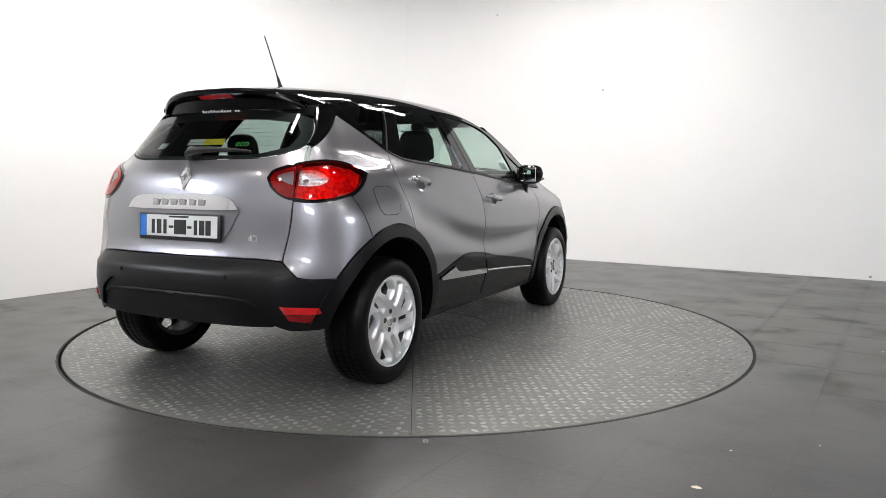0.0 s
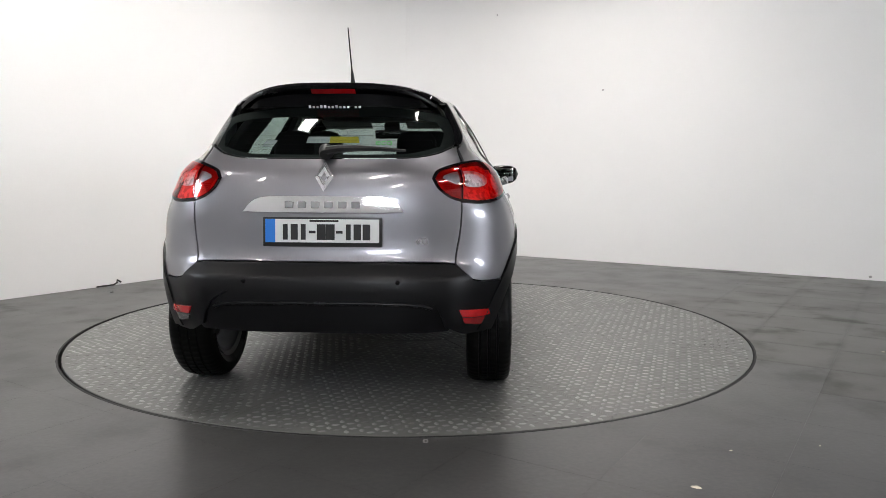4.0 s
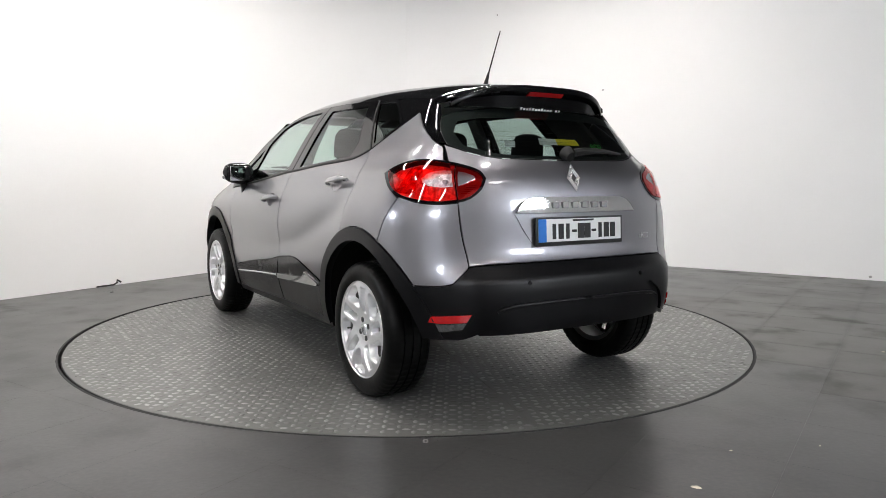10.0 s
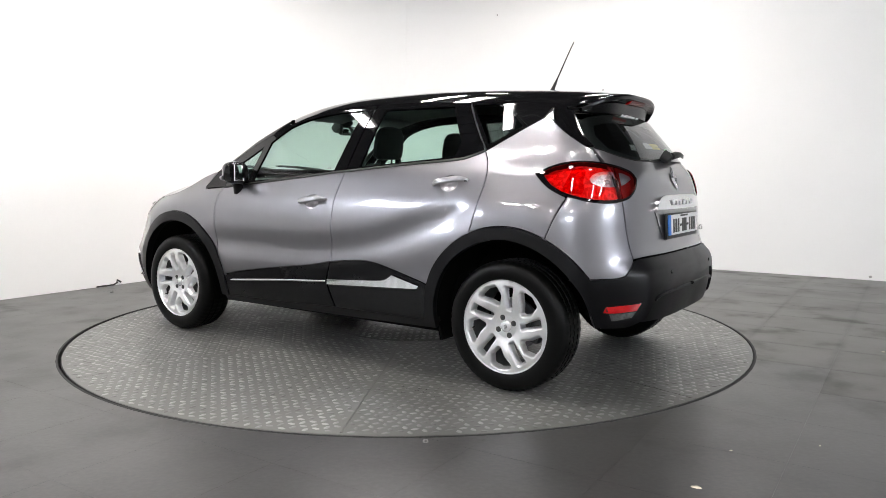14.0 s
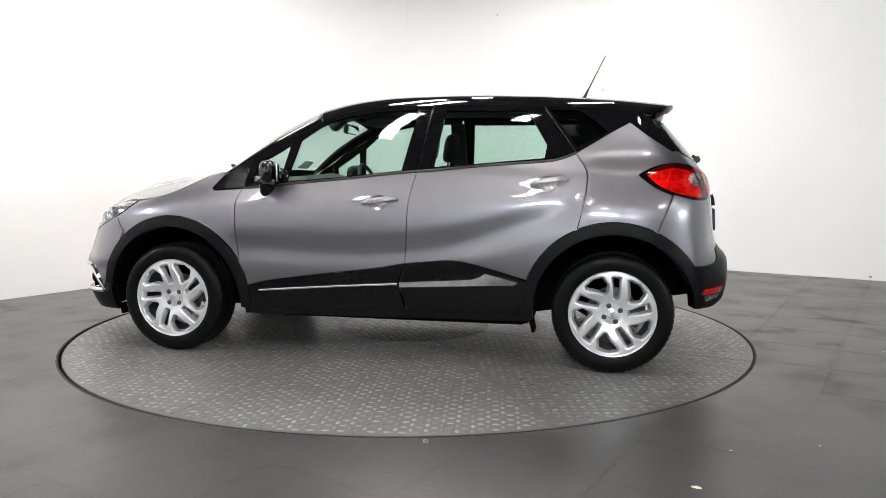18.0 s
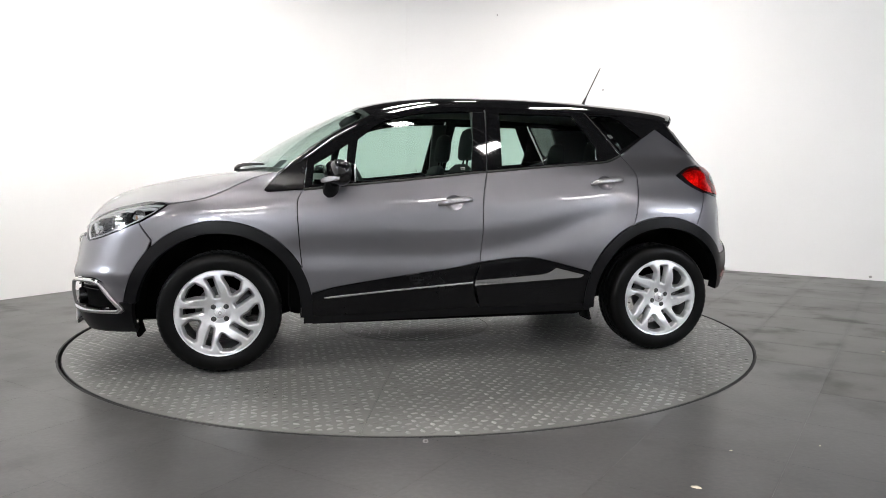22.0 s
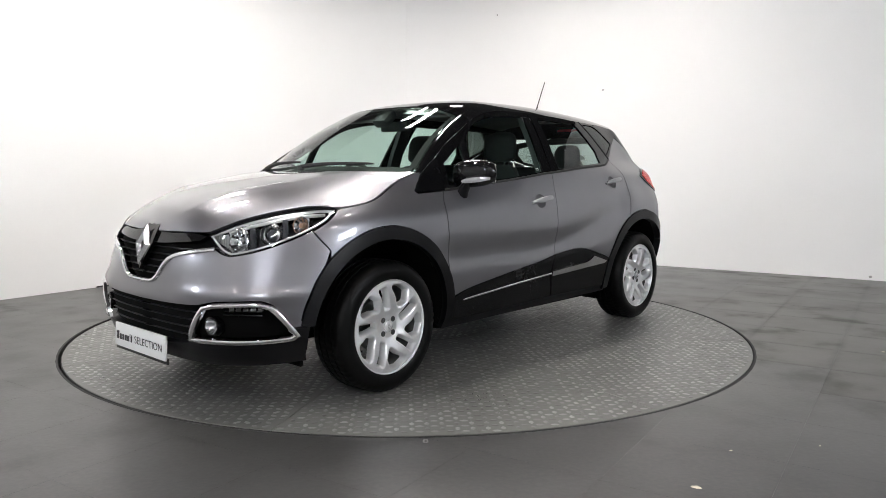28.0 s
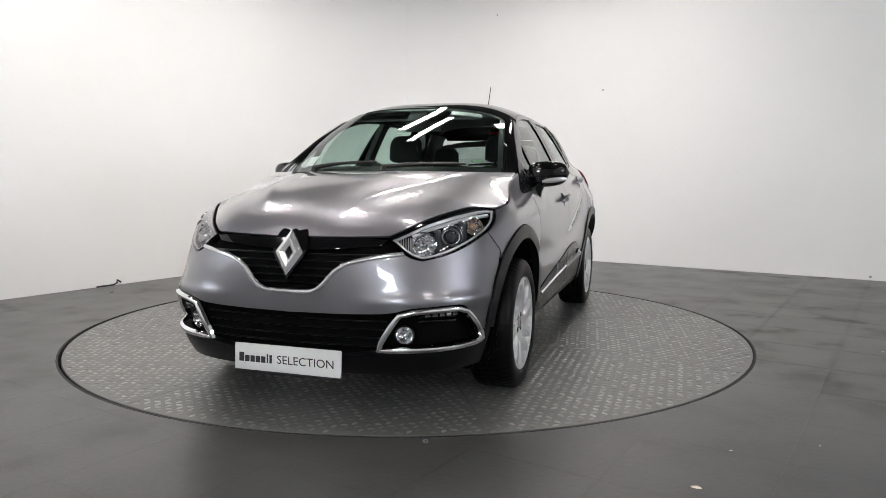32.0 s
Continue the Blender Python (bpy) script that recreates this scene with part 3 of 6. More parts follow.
def soft_line(pts, width, lo, hi):
    """The same line with its bends eased over a width, read from a table between lo and hi."""
    f, n = line(pts), int((hi - lo) / width * 5) + 1
    step = (hi - lo) / n
    weight = [math.exp(-(k / 5) ** 2 * 0.5) for k in range(-15, 16)]
    raw = [f(lo + (i - 15) * step) for i in range(n + 33)]
    table = [sum(w * raw[i + k] for k, w in enumerate(weight)) / sum(weight) for i in range(n + 3)]

    def at(x):
        q = (x - lo) / step - 1
        i = min(max(int(q), 0), n - 2)
        u = q - i
        a, b, c, d = table[i:i + 4]
        if not 0 <= u <= 1:
            return b + (c - b) * u
        return 0.5 * (2 * b + (c - a) * u + (2 * a - 5 * b + 4 * c - d) * u * u + (3 * b - 3 * c + d - a) * u ** 3)

    def shifted(x):
        return at(x + step)
    return shifted


XF, XR, LQ = 1.25, -1.40, 1.20
half_width = soft_line([(0.15, 0.72), (0.22, 0.78), (0.30, 0.815), (0.40, 0.838), (0.50, 0.850), (0.62, 0.866), (0.75, 0.866), (0.88, 0.853), (0.95, 0.838),
                   (1.00, 0.818), (1.08, 0.79), (1.16, 0.748), (1.30, 0.672), (1.42, 0.597), (1.48, 0.55), (1.55, 0.47)], 0.030, 0.10, 1.60)
nose = soft_line([(0.15, 2.02), (0.22, 2.09), (0.32, 2.13), (0.45, 2.146), (0.60, 2.143), (0.66, 2.138), (0.72, 2.126), (0.80, 2.090), (0.86, 2.03), (0.92, 1.89), (1.00, 1.50), (1.06, 1.30)], 0.014, 0.12, 1.10)
tail = soft_line([(0.15, -1.80), (0.28, -1.915), (0.40, -1.962), (0.52, -1.976), (0.62, -1.968), (0.68, -1.915), (0.76, -1.895), (0.90, -1.885), (1.00, -1.868),
             (1.08, -1.842), (1.14, -1.80), (1.25, -1.72), (1.38, -1.61), (1.46, -1.54), (1.55, -1.45)], 0.014, 0.12, 1.60)
tail_flat = soft_line([(0.15, -1.80), (0.28, -1.87), (0.40, -1.893), (0.52, -1.90), (0.62, -1.90), (0.70, -1.897), (0.76, -1.893), (0.90, -1.885), (1.00, -1.868),
                       (1.08, -1.842), (1.14, -1.80), (1.25, -1.72), (1.38, -1.61), (1.46, -1.54), (1.55, -1.45)], 0.014, 0.12, 1.60)
nose_power = soft_line([(0.2, 3.6), (0.40, 3.6), (0.72, 2.65), (0.9, 2.5)], 0.05, 0.1, 1.6)
tail_power = soft_line([(0.3, 3.0), (0.46, 3.3), (0.62, 3.2), (0.70, 3.0), (0.90, 2.9), (1.1, 3.2), (1.4, 2.9)], 0.05, 0.1, 1.6)
plan_low = soft_line([(-1.9, 1.0), (-1.3, 1.012), (-0.4, 1.0), (0.4, 1.0), (1.0, 0.997), (1.6, 0.985)], 0.12, -2.0, 1.8)
plan_mid = soft_line([(-1.9, 0.94), (-1.4, 0.985), (-0.4, 1.0), (0.2, 0.995), (0.9, 0.965), (1.6, 0.89)], 0.12, -2.0, 1.8)
plan_top = soft_line([(-1.9, 0.78), (-1.4, 0.905), (-0.8, 0.975), (-0.4, 1.0), (0.2, 0.995), (0.9, 0.955), (1.6, 0.87)], 0.12, -2.0, 1.8)


groove = soft_line([(-1.3, 0.97), (-0.95, 0.86), (-0.60, 0.745), (-0.25, 0.655), (0.10, 0.625), (0.9, 0.640)], 0.12, -2.0, 1.8)


def ease(q):
    q = min(max(q, 0), 1)
    return q * q * (3 - 2 * q)


def level(x):
    """x with its rate eased to nothing at both ends of the flank, so that the rounded corners join without a crease."""
    h = 0.30
    if x < XR + h:
        q = max((x - XR) / h, 0)
        return XR + h * (2 * q * q - q ** 3)
    if x > XF - h:
        q = max((XF - x) / h, 0)
        return XF - h * (2 * q * q - q ** 3)
    return x


def wide(x, z):
    x = level(x)
    q, p = ease((z - 0.84) / 0.2), ease((z - 1.07) / 0.14)
    y = half_width(z) * (plan_low(x) * (1 - q) + (plan_mid(x) * (1 - p) + plan_top(x) * p) * q)
    fade = ease((x + 1.22) / 0.25) * ease((1.02 - x) / 0.20)
    hollow = math.exp(-((z - groove(x)) / 0.080) ** 2) * 0.019 * fade
    haunch = math.exp(-((z - 0.93) / 0.12) ** 2 - ((x + 1.25) / 0.28) ** 2) * 0.010
    return max(y - hollow + haunch, 0.05)


def side(s, z):
    """A point of the car's left skin: s is x along the flank, and goes on round the corners to the middle of the nose and of the tail."""
    if XR <= s <= XF:
        return (s, wide(s, z), z)
    if s > XF:
        a, b, n, sx, x0 = max(nose(z) - XF, 0.02), wide(XF, z), nose_power(z), 1, XF
        f = math.radians(min((s - XF) / LQ * 90, 90))
    else:
        back = tail_flat(z) + (tail(z) - tail_flat(z)) * ease((XR - s - 0.30) / 0.30)
        a, b, n, sx, x0 = max(XR - back, 0.02), wide(XR, z), tail_power(z), -1, XR
        f = math.radians(min((XR - s) / LQ * 90, 90))
    r = ((math.sin(f) / a) ** n + (max(math.cos(f), 0) / b) ** n) ** (-1 / n)
    if sx > 0:
        r += 0.014 * math.exp(-((z - 0.535) / 0.030) ** 2) * ease((s - 1.60) / 0.18) * ease((2.24 - s) / 0.18)
    return (x0 + sx * r * math.sin(f), r * math.cos(f), z)

def flank_y(x, z):
    """Half the width of the skin at x and z, the rounded corners too."""
    if XR <= x <= XF:
        return wide(x, z)
    if x > XF:
        a, b, n, d = max(nose(z) - XF, 0.02), wide(XF, z), nose_power(z), x - XF
    else:
        a, b, n, d = max(XR - tail(z), 0.02), wide(XR, z), tail_power(z), XR - x
    return b * max(1 - (d / a) ** n, 0.0) ** (1 / n) if d < a else 0.0


from mathutils.geometry import delaunay_2d_cdt

car = tagged(new("car"), "grey metallic crossover car with a black roof on the turntable", "car")
END_F, END_R = XF + LQ, XR - LQ


def skin(s, z, off=0.0):
    """A point of the left skin and the way out of it."""
    e = 0.014
    p = Vector(side(s, z))
    a = Vector(side(min(s + e, END_F), z)) - Vector(side(max(s - e, END_R), z))
    b = Vector(side(s, z + e)) - Vector(side(s, z - e))
    n = b.cross(a).normalized()
    if abs(s - END_F) < 1e-6 or abs(s - END_R) < 1e-6:
        n = Vector((n.x, 0, n.z)).normalized()
    return p + n * off, n


def flank(x, z):
    """The s at which the skin lies at x, for that height."""
    if XR <= x <= XF:
        return x
    lo, hi = (XF, END_F) if x > XF else (END_R, XR)
    for _ in range(30):
        mid = (lo + hi) / 2
        if side(mid, z)[0] < x:
            lo = mid
        else:
            hi = mid
    return (lo + hi) / 2


def dense(pts, step=0.022, corner=38):
    """A closed outline with soft bends rounded through its points and sharp corners kept."""
    n, out = len(pts), []
    P = [Vector(p) for p in pts]

    def bend(i):
        a, b = P[i] - P[i - 1], P[(i + 1) % n] - P[i]
        return math.degrees(a.angle(b, 0)) if a.length > 1e-9 and b.length > 1e-9 else 0
    sharp = [bend(i) > corner for i in range(n)]
    for i in range(n):
        p1, p2 = P[i], P[(i + 1) % n]
        d = (p2 - p1).length
        if d < 1e-9:
            continue
        t1 = (p2 - p1) if sharp[i] else (p2 - P[i - 1]) * 0.5 * min(1, 2 * d / max((p2 - P[i - 1]).length, 1e-9))
        j = (i + 1) % n
        t2 = (p2 - p1) if sharp[j] else (P[(i + 2) % n] - p1) * 0.5 * min(1, 2 * d / max((P[(i + 2) % n] - p1).length, 1e-9))
        k = max(1, int(d / step + 0.5))
        for q in range(k):
            u = q / k
            out.append(p1 * (2 * u ** 3 - 3 * u * u + 1) + t1 * (u ** 3 - 2 * u * u + u) + p2 * (3 * u * u - 2 * u ** 3) + t2 * (u ** 3 - u * u))
    return out


def inside_of(poly, x, y):
    hit, n = False, len(poly)
    for i in range(n):
        a, b = poly[i], poly[i - 1]
        if (a[1] > y) != (b[1] > y) and x < (b[0] - a[0]) * (y - a[1]) / (b[1] - a[1]) + a[0]:
            hit = not hit
    return hit


def shrunk(poly, g):
    """The outline drawn in by g, but for what lies on the car's middle line."""
    n = len(poly)
    area = sum(poly[i - 1][0] * poly[i][1] - poly[i][0] * poly[i - 1][1] for i in range(n))
    sg, out = (1 if area > 0 else -1), []
    for i in range(n):
        d = (poly[(i + 1) % n] - poly[i - 1])
        if d.length < 1e-9:
            out.append(poly[i])
            continue
        d.normalize()
        q = poly[i] + Vector((-d.y, d.x)) * sg * g
        if poly[i].x > END_F - 1e-4 or poly[i].x < END_R + 1e-4:
            q.x = poly[i].x
        out.append(q)
    return out


def panel(name, outline, material, parent=None, sg=1, off=0.0, depth=0.012, ds=0.034, dz=0.03, label="", both=False, holes=(), shape=None, gap=0.0026,
          corner=38, step=0.022, sharp=40):
    """A sheet of the skin inside an outline of (s, z), with turned-in edges; sg: left (1) or right (-1); both: joined over the middle line."""
    f = shape or (lambda a, b: skin(a, b, off))
    poly = shrunk(dense(outline, step, corner), gap)
    cuts = [shrunk(dense(h, step, corner), -0.0005) for h in holes]
    pts, edges = [], []
    for ring in [poly] + cuts:
        o, n = len(pts), len(ring)
        pts += [Vector((q.x, q.y)) for q in ring]
        edges += [(o + i, o + (i + 1) % n) for i in range(n)]
    x0, x1 = min(q.x for q in poly), max(q.x for q in poly)
    y0, y1 = min(q.y for q in poly), max(q.y for q in poly)
    near = [(q.x, q.y) for q in pts]
    nx, ny = max(1, int((x1 - x0) / ds)), max(1, int((y1 - y0) / dz))
    for i in range(nx + 1):
        for j in range(ny + 1):
            x, y = x0 + (i + 0.5 * (j % 2)) * (x1 - x0) / nx, y0 + (j + 0.5) * (y1 - y0) / ny
            if x > x1 or not inside_of(poly, x, y) or any(inside_of(c, x, y) for c in cuts):
                continue
            if min((x - a) ** 2 / ds ** 2 + (y - b) ** 2 / dz ** 2 for a, b in near) < 0.16:
                continue
            pts.append(Vector((x, y)))
    out = delaunay_2d_cdt(pts, edges, [], 1, 1e-6)
    v2, faces = out[0], out[2]
    bm = bmesh.new()
    nm = []
    vs = []
    for q in v2:
        p, n = f(q.x, q.y)
        vs.append(bm.verts.new((p.x, p.y * sg, p.z)))
        nm.append(Vector((n.x, n.y * sg, n.z)))
    for t in faces:
        cx, cy = sum(v2[i].x for i in t) / len(t), sum(v2[i].y for i in t) / len(t)
        if not inside_of(poly, cx, cy) or any(inside_of(c, cx, cy) for c in cuts):
            continue
        a, b, c = (vs[i].co for i in t[:3])
        t = t if (b - a).cross(c - a).dot(nm[t[0]]) > 0 else t[::-1]
        try:
            bm.faces.new([vs[i] for i in t])
        except ValueError:
            pass
    norm = {v: n for v, n in zip(vs, nm)}
    for v in [v for v in vs if not v.link_faces]:
        norm.pop(v)
        bm.verts.remove(v)
    if both:
        old = list(bm.verts)
        mirror = {}
        for v in old:
            if abs(v.co.y) < 8e-3:
                v.co.y = 0
                mirror[v] = v
            else:
                w = bm.verts.new((v.co.x, -v.co.y, v.co.z))
                mirror[v] = w
                norm[w] = Vector((norm[v].x, -norm[v].y, norm[v].z))
        for fc in list(bm.faces):
            try:
                bm.faces.new([mirror[v] for v in reversed(fc.verts)])
            except ValueError:
                pass
    front = set(bm.faces)
    if depth:
        rim = [e for e in bm.edges if len(e.link_faces) == 1]
        low = {}
        for e in rim:
            fc = e.link_faces[0]
            a, b = e.verts
            loop = next(l for l in fc.loops if l.edge == e)
            a, b = loop.vert, loop.link_loop_next.vert
            for v in (a, b):
                if v not in low:
                    low[v] = bm.verts.new(v.co - norm[v] * depth)
            bm.faces.new((b, a, low[a], low[b]))
            e.smooth = False
    return part(name, bm, material, parent, label, True, sharp, (norm, front))


def strip(name, path, width, height, material, parent, sg=1, off=0.0, label="", both=False, closed=False):
    """A raised bead laid on the skin along (s, z) points."""
    pts = [Vector(p) for p in path]
    rings = []
    n = len(pts)
    for i, p in enumerate(pts):
        d = (pts[(i + 1) % n if closed else min(i + 1, n - 1)] - pts[i - 1 if closed or i else 0])
        d = d.normalized() if d.length > 0 else Vector((1, 0))
        q = Vector((-d.y, d.x))
        w = width[i] if isinstance(width, (list, tuple)) else width
        ring = []
        for k, h in ((-0.5, 0.0), (-0.36, 0.8), (-0.12, 1.0), (0.12, 1.0), (0.36, 0.8), (0.5, 0.0)):
            a = p + q * w * k
            pt, _ = skin(a.x, a.y, off + height * h)
            ring.append((pt.x, pt.y * sg, pt.z))
        rings.append(ring if sg > 0 else ring[::-1])
    if closed:
        rings.append(rings[0])
    vs, fs = loft(rings, True, not closed)
    if both:
        m = len(vs)
        vs = vs + [(x, -y, z) for x, y, z in vs]
        fs = fs + [tuple(reversed([i + m for i in f])) for f in fs]
    bm = bmesh.new()
    bv = [bm.verts.new(v) for v in vs]
    for f in fs:
        try:
            bm.faces.new([bv[i] for i in f])
        except ValueError:
            pass
    bmesh.ops.remove_doubles(bm, verts=bm.verts[:], dist=1e-5)
    bmesh.ops.recalc_face_normals(bm, faces=bm.faces[:])
    return part(name, bm, material, parent, label)


def along(pts, n=6):
    """An open smooth path through the points."""
    P, out = [Vector(p) for p in pts], []
    for i in range(len(P) - 1):
        a, b, c, d = P[max(i - 1, 0)], P[i], P[i + 1], P[min(i + 2, len(P) - 1)]
        for k in range(n):
            u = k / n
            out.append(0.5 * ((2 * b) + (c - a) * u + (2 * a - 5 * b + 4 * c - d) * u * u + (3 * b - 3 * c + d - a) * u ** 3))
    out.append(P[-1])
    return [tuple(q) for q in out]


def arch(x0, r, a0, a1, n=24, z0=0.328):
    """Points of a wheel arch on the skin, angles in degrees from the front, upward."""
    out = []
    for k in range(n + 1):
        a = math.radians(a0 + (a1 - a0) * k / n)
        x, z = x0 + r * math.cos(a), z0 + r * math.sin(a)
        out.append((flank(x, z), z))
    return out


AX, ARCH_OUT, ARCH_IN = 1.303, 0.498, 0.430

# shared lines, (s, z)
FRAME = [(0.985, 1.082), (0.820, 1.177), (0.716, 1.245), (0.554, 1.326), (0.420, 1.393), (0.228, 1.454), (0.060, 1.479), (-0.144, 1.488), (-0.252, 1.489),
         (-0.447, 1.487), (-0.615, 1.483), (-0.906, 1.468)]
BELT = [(0.846, 0.994), (0.583, 1.018), (0.219, 1.052), (-0.112, 1.087), (-0.203, 1.094)]
BELT_R = [(-0.203, 1.094), (-0.299, 1.102), (-0.619, 1.130), (-0.921, 1.152), (-1.008, 1.167), (-1.090, 1.199)]
DOOR_F = [(0.853, 0.990), (0.881, 0.934), (0.883, 0.827), (0.872, 0.655), (0.856, 0.516), (0.834, 0.412)]
DOOR_B = [(-0.203, 1.092), (-0.169, 0.931), (-0.160, 0.722), (-0.148, 0.581)]
DOOR_R = [(-1.090, 1.197), (-1.132, 1.135), (-1.153, 1.084), (-1.152, 1.015), (-1.131, 0.891), (-1.105, 0.780)]
CLAD = [(0.834, 0.410), (0.679, 0.453), (0.344, 0.502), (0.015, 0.544), (-0.148, 0.573), (-0.308, 0.592), (-0.404, 0.598), (-0.499, 0.590), (-0.626, 0.560),
        (-0.784, 0.516), (-0.840, 0.495)]
GATE = [(-1.690, 1.208), (-1.756, 1.133), (-1.812, 1.050), (-1.842, 0.944), (-1.866, 0.796), (-1.900, 0.676)]
BUMP_TOP = [(-1.615, 0.586), (-1.700, 0.592), (-1.800, 0.593), (-1.850, 0.604), (-1.880, 0.640), (-1.900, 0.670), (-1.935, 0.677), (-2.200, 0.681), (END_R, 0.681)]
TAIL = [(-1.423, 1.078), (-1.470, 1.105), (-1.540, 1.130), (-1.640, 1.141), (-1.752, 1.131), (-1.843, 1.113), (-1.915, 1.089), (-1.946, 1.056), (-1.934, 1.012),
        (-1.890, 0.968), (-1.842, 0.950), (-1.764, 0.944), (-1.681, 0.952), (-1.584, 0.974), (-1.498, 1.016)]
HEAD = [(1.545, 0.912), (1.570, 0.922), (1.640, 0.922), (1.778, 0.902), (1.912, 0.869), (2.000, 0.832), (2.066, 0.799), (2.036, 0.764), (1.995, 0.724), (1.958, 0.708),
        (1.872, 0.727), (1.770, 0.766), (1.660, 0.818), (1.592, 0.863)]
HOOD_LINE = [(1.000, 1.088), (1.100, 1.060), (1.190, 1.022), (1.285, 0.976), (1.375, 0.942), (1.460, 0.926), (1.528, 0.919)]
FOG = [(2.118, 0.326), (2.110, 0.365), (2.078, 0.440), (2.050, 0.490), (2.005, 0.505), (1.920, 0.512), (1.840, 0.513), (1.806, 0.496), (1.760, 0.428), (1.716, 0.352), (1.735, 0.338), (1.900, 0.330)]
GRILLE_LOW = [(2.090, 0.489), (2.247, 0.482), (END_F, 0.478)]
CHIN = [(1.662, 0.394), (1.720, 0.393), (1.742, 0.392)]
SMILE = [(2.020, 0.738), (2.110, 0.724), (2.207, 0.700), (2.262, 0.665), (2.312, 0.602), (2.350, 0.576), (2.400, 0.570), (END_F, 0.570)]

paint_label = "grey metallic painted panel"


def two(build):
    for sg in (1, -1):
        build(sg)


# ---- flank panels ----
roof_front = None
ramp_z = line([(-1.60, 1.400), (-1.45, 1.424), (-1.30, 1.444), (-1.10, 1.461), (-0.906, 1.468), (-0.447, 1.487), (-0.144, 1.488), (0.060, 1.479), (0.228, 1.454), (0.420, 1.393)])
crest = line([(-1.66, 1.502), (-1.40, 1.534), (-1.10, 1.556), (-0.80, 1.572), (-0.43, 1.580), (0.00, 1.574), (0.20, 1.557), (0.36, 1.533), (0.50, 1.500)])


def roof_at(a, b, off=0.0):
    """The roof: a from the windscreen to the tail, b across from the left (1) to the right (-1)."""
    def at(a, b):
        xe, xc = 0.42 - 1.93 * a, 0.50 - 2.15 * a
        ze = ramp_z(xe)
        e = Vector((xe, wide(min(max(xe, XR), XF), ze) if xe >= XR else side(flank(xe, ze), ze)[1], ze))
        k = 1 - abs(b) ** 3.5
        return Vector((xe + (xc - xe) * k, e.y * b, ze + (crest(xc) - ze) * k))
    p = at(a, b)
    u, v = at(a + 0.004, b) - at(a - 0.004, b), at(a, b + 0.004) - at(a, b - 0.004)
    n = u.cross(v).normalized()
    if n.z < 0:
        n = -n
    return p + n * off, n


WB = 0.90


def screen_at(k, b, off=0.0):
    """The windscreen: k from its foot to the roof, b across."""
    def at(k, b):
        foot = Vector((0.955 + 0.30 * (1 - b * b), 0.665 * b, 1.086 + 0.006 * (1 - b * b)))
        top = roof_at(0.0, b * WB)[0]
        p = foot.lerp(top, k)
        bulge = 0.030 * math.sin(math.pi * k)
        return p + Vector((0.55, 0, 0.83)) * bulge
    p = at(k, b)
    u, v = at(k + 0.004, b) - at(k - 0.004, b), at(k, b + 0.004) - at(k, b - 0.004)
    n = v.cross(u).normalized()
    if n.z < 0:
        n = -n
    return p + n * off, n


HOOD_X = [(0.0, 1.290, 1.092), (0.2, 1.44, 1.074), (0.42, 1.65, 1.036), (0.62, 1.83, 0.988), (0.82, 1.985, 0.918), (0.94, 2.055, 0.852), (1.0, 2.085, 0.806)]
hood_x, hood_z = line([(p[0], p[1]) for p in HOOD_X]), line([(p[0], p[2]) for p in HOOD_X])
HOOD_E = HOOD_LINE + [(1.640, 0.925), (1.778, 0.906), (1.912, 0.874), (2.000, 0.838), (2.060, 0.812)]
_len = [0.0]
for _a, _b in zip(HOOD_E, HOOD_E[1:]):
    _len.append(_len[-1] + math.dist(side(*_a), side(*_b)))
hood_s = line([(l / _len[-1], p[0]) for l, p in zip(_len, HOOD_E)])
hood_e = line([(l / _len[-1], p[1]) for l, p in zip(_len, HOOD_E)])


def hood_at(a, b, off=0.0):
    """The bonnet: a from the cowl to the nose, b across."""
    def at(a, b):
        q = min(max(a, 0), 1)
        e = Vector(side(hood_s(q), hood_e(q)))
        c = Vector((hood_x(q), 0, hood_z(q)))
        k = 1 - abs(b) ** 2.5
        p = Vector((e.x + (c.x - e.x) * k, e.y * b, e.z + (c.z - e.z) * k))
        ridge = math.exp(-((abs(b) - (0.62 - 0.30 * q)) / 0.06) ** 2) * 0.009 * math.sin(math.pi * min(q * 1.1, 1))
        dip = math.exp(-(b / (0.16 - 0.05 * q)) ** 2) * 0.0
        return p + Vector((0, 0, ridge - dip))
    p = at(a, b)
    u, v = at(a + 0.006, b) - at(a - 0.006, b), at(a, b + 0.006) - at(a, b - 0.006)
    n = u.cross(v).normalized()
    if n.z < 0:
        n = -n
    return p + n * off, n


def sheet(name, f, a0, a1, b0, b1, na, nb, material, parent, label="", depth=0.012, rim=True):
    """A gridded sheet of a two-way surface, with turned-in edges."""
    bm = bmesh.new()
    g, nn = [], {}
    for i in range(na + 1):
        row = []
        for j in range(nb + 1):
            p, n = f(a0 + (a1 - a0) * i / na, b0 + (b1 - b0) * j / nb)
            v = bm.verts.new(p)
            nn[v] = n
            row.append(v)
        g.append(row)
    for i in range(na):
        for j in range(nb):
            q = (g[i][j], g[i + 1][j], g[i + 1][j + 1], g[i][j + 1])
            n = (q[1].co - q[0].co).cross(q[3].co - q[0].co)
            bm.faces.new(q if n.dot(nn[q[0]]) > 0 else q[::-1])
    front = set(bm.faces)
    if rim:
        low = {}
        for e in [e for e in bm.edges if len(e.link_faces) == 1]:
            loop = e.link_loops[0]
            a, b = loop.vert, loop.link_loop_next.vert
            for v in (a, b):
                if v not in low:
                    low[v] = bm.verts.new(v.co - nn[v] * depth)
            bm.faces.new((b, a, low[a], low[b]))
            e.smooth = False
    return part(name, bm, material, parent, label, shading=(nn, front))


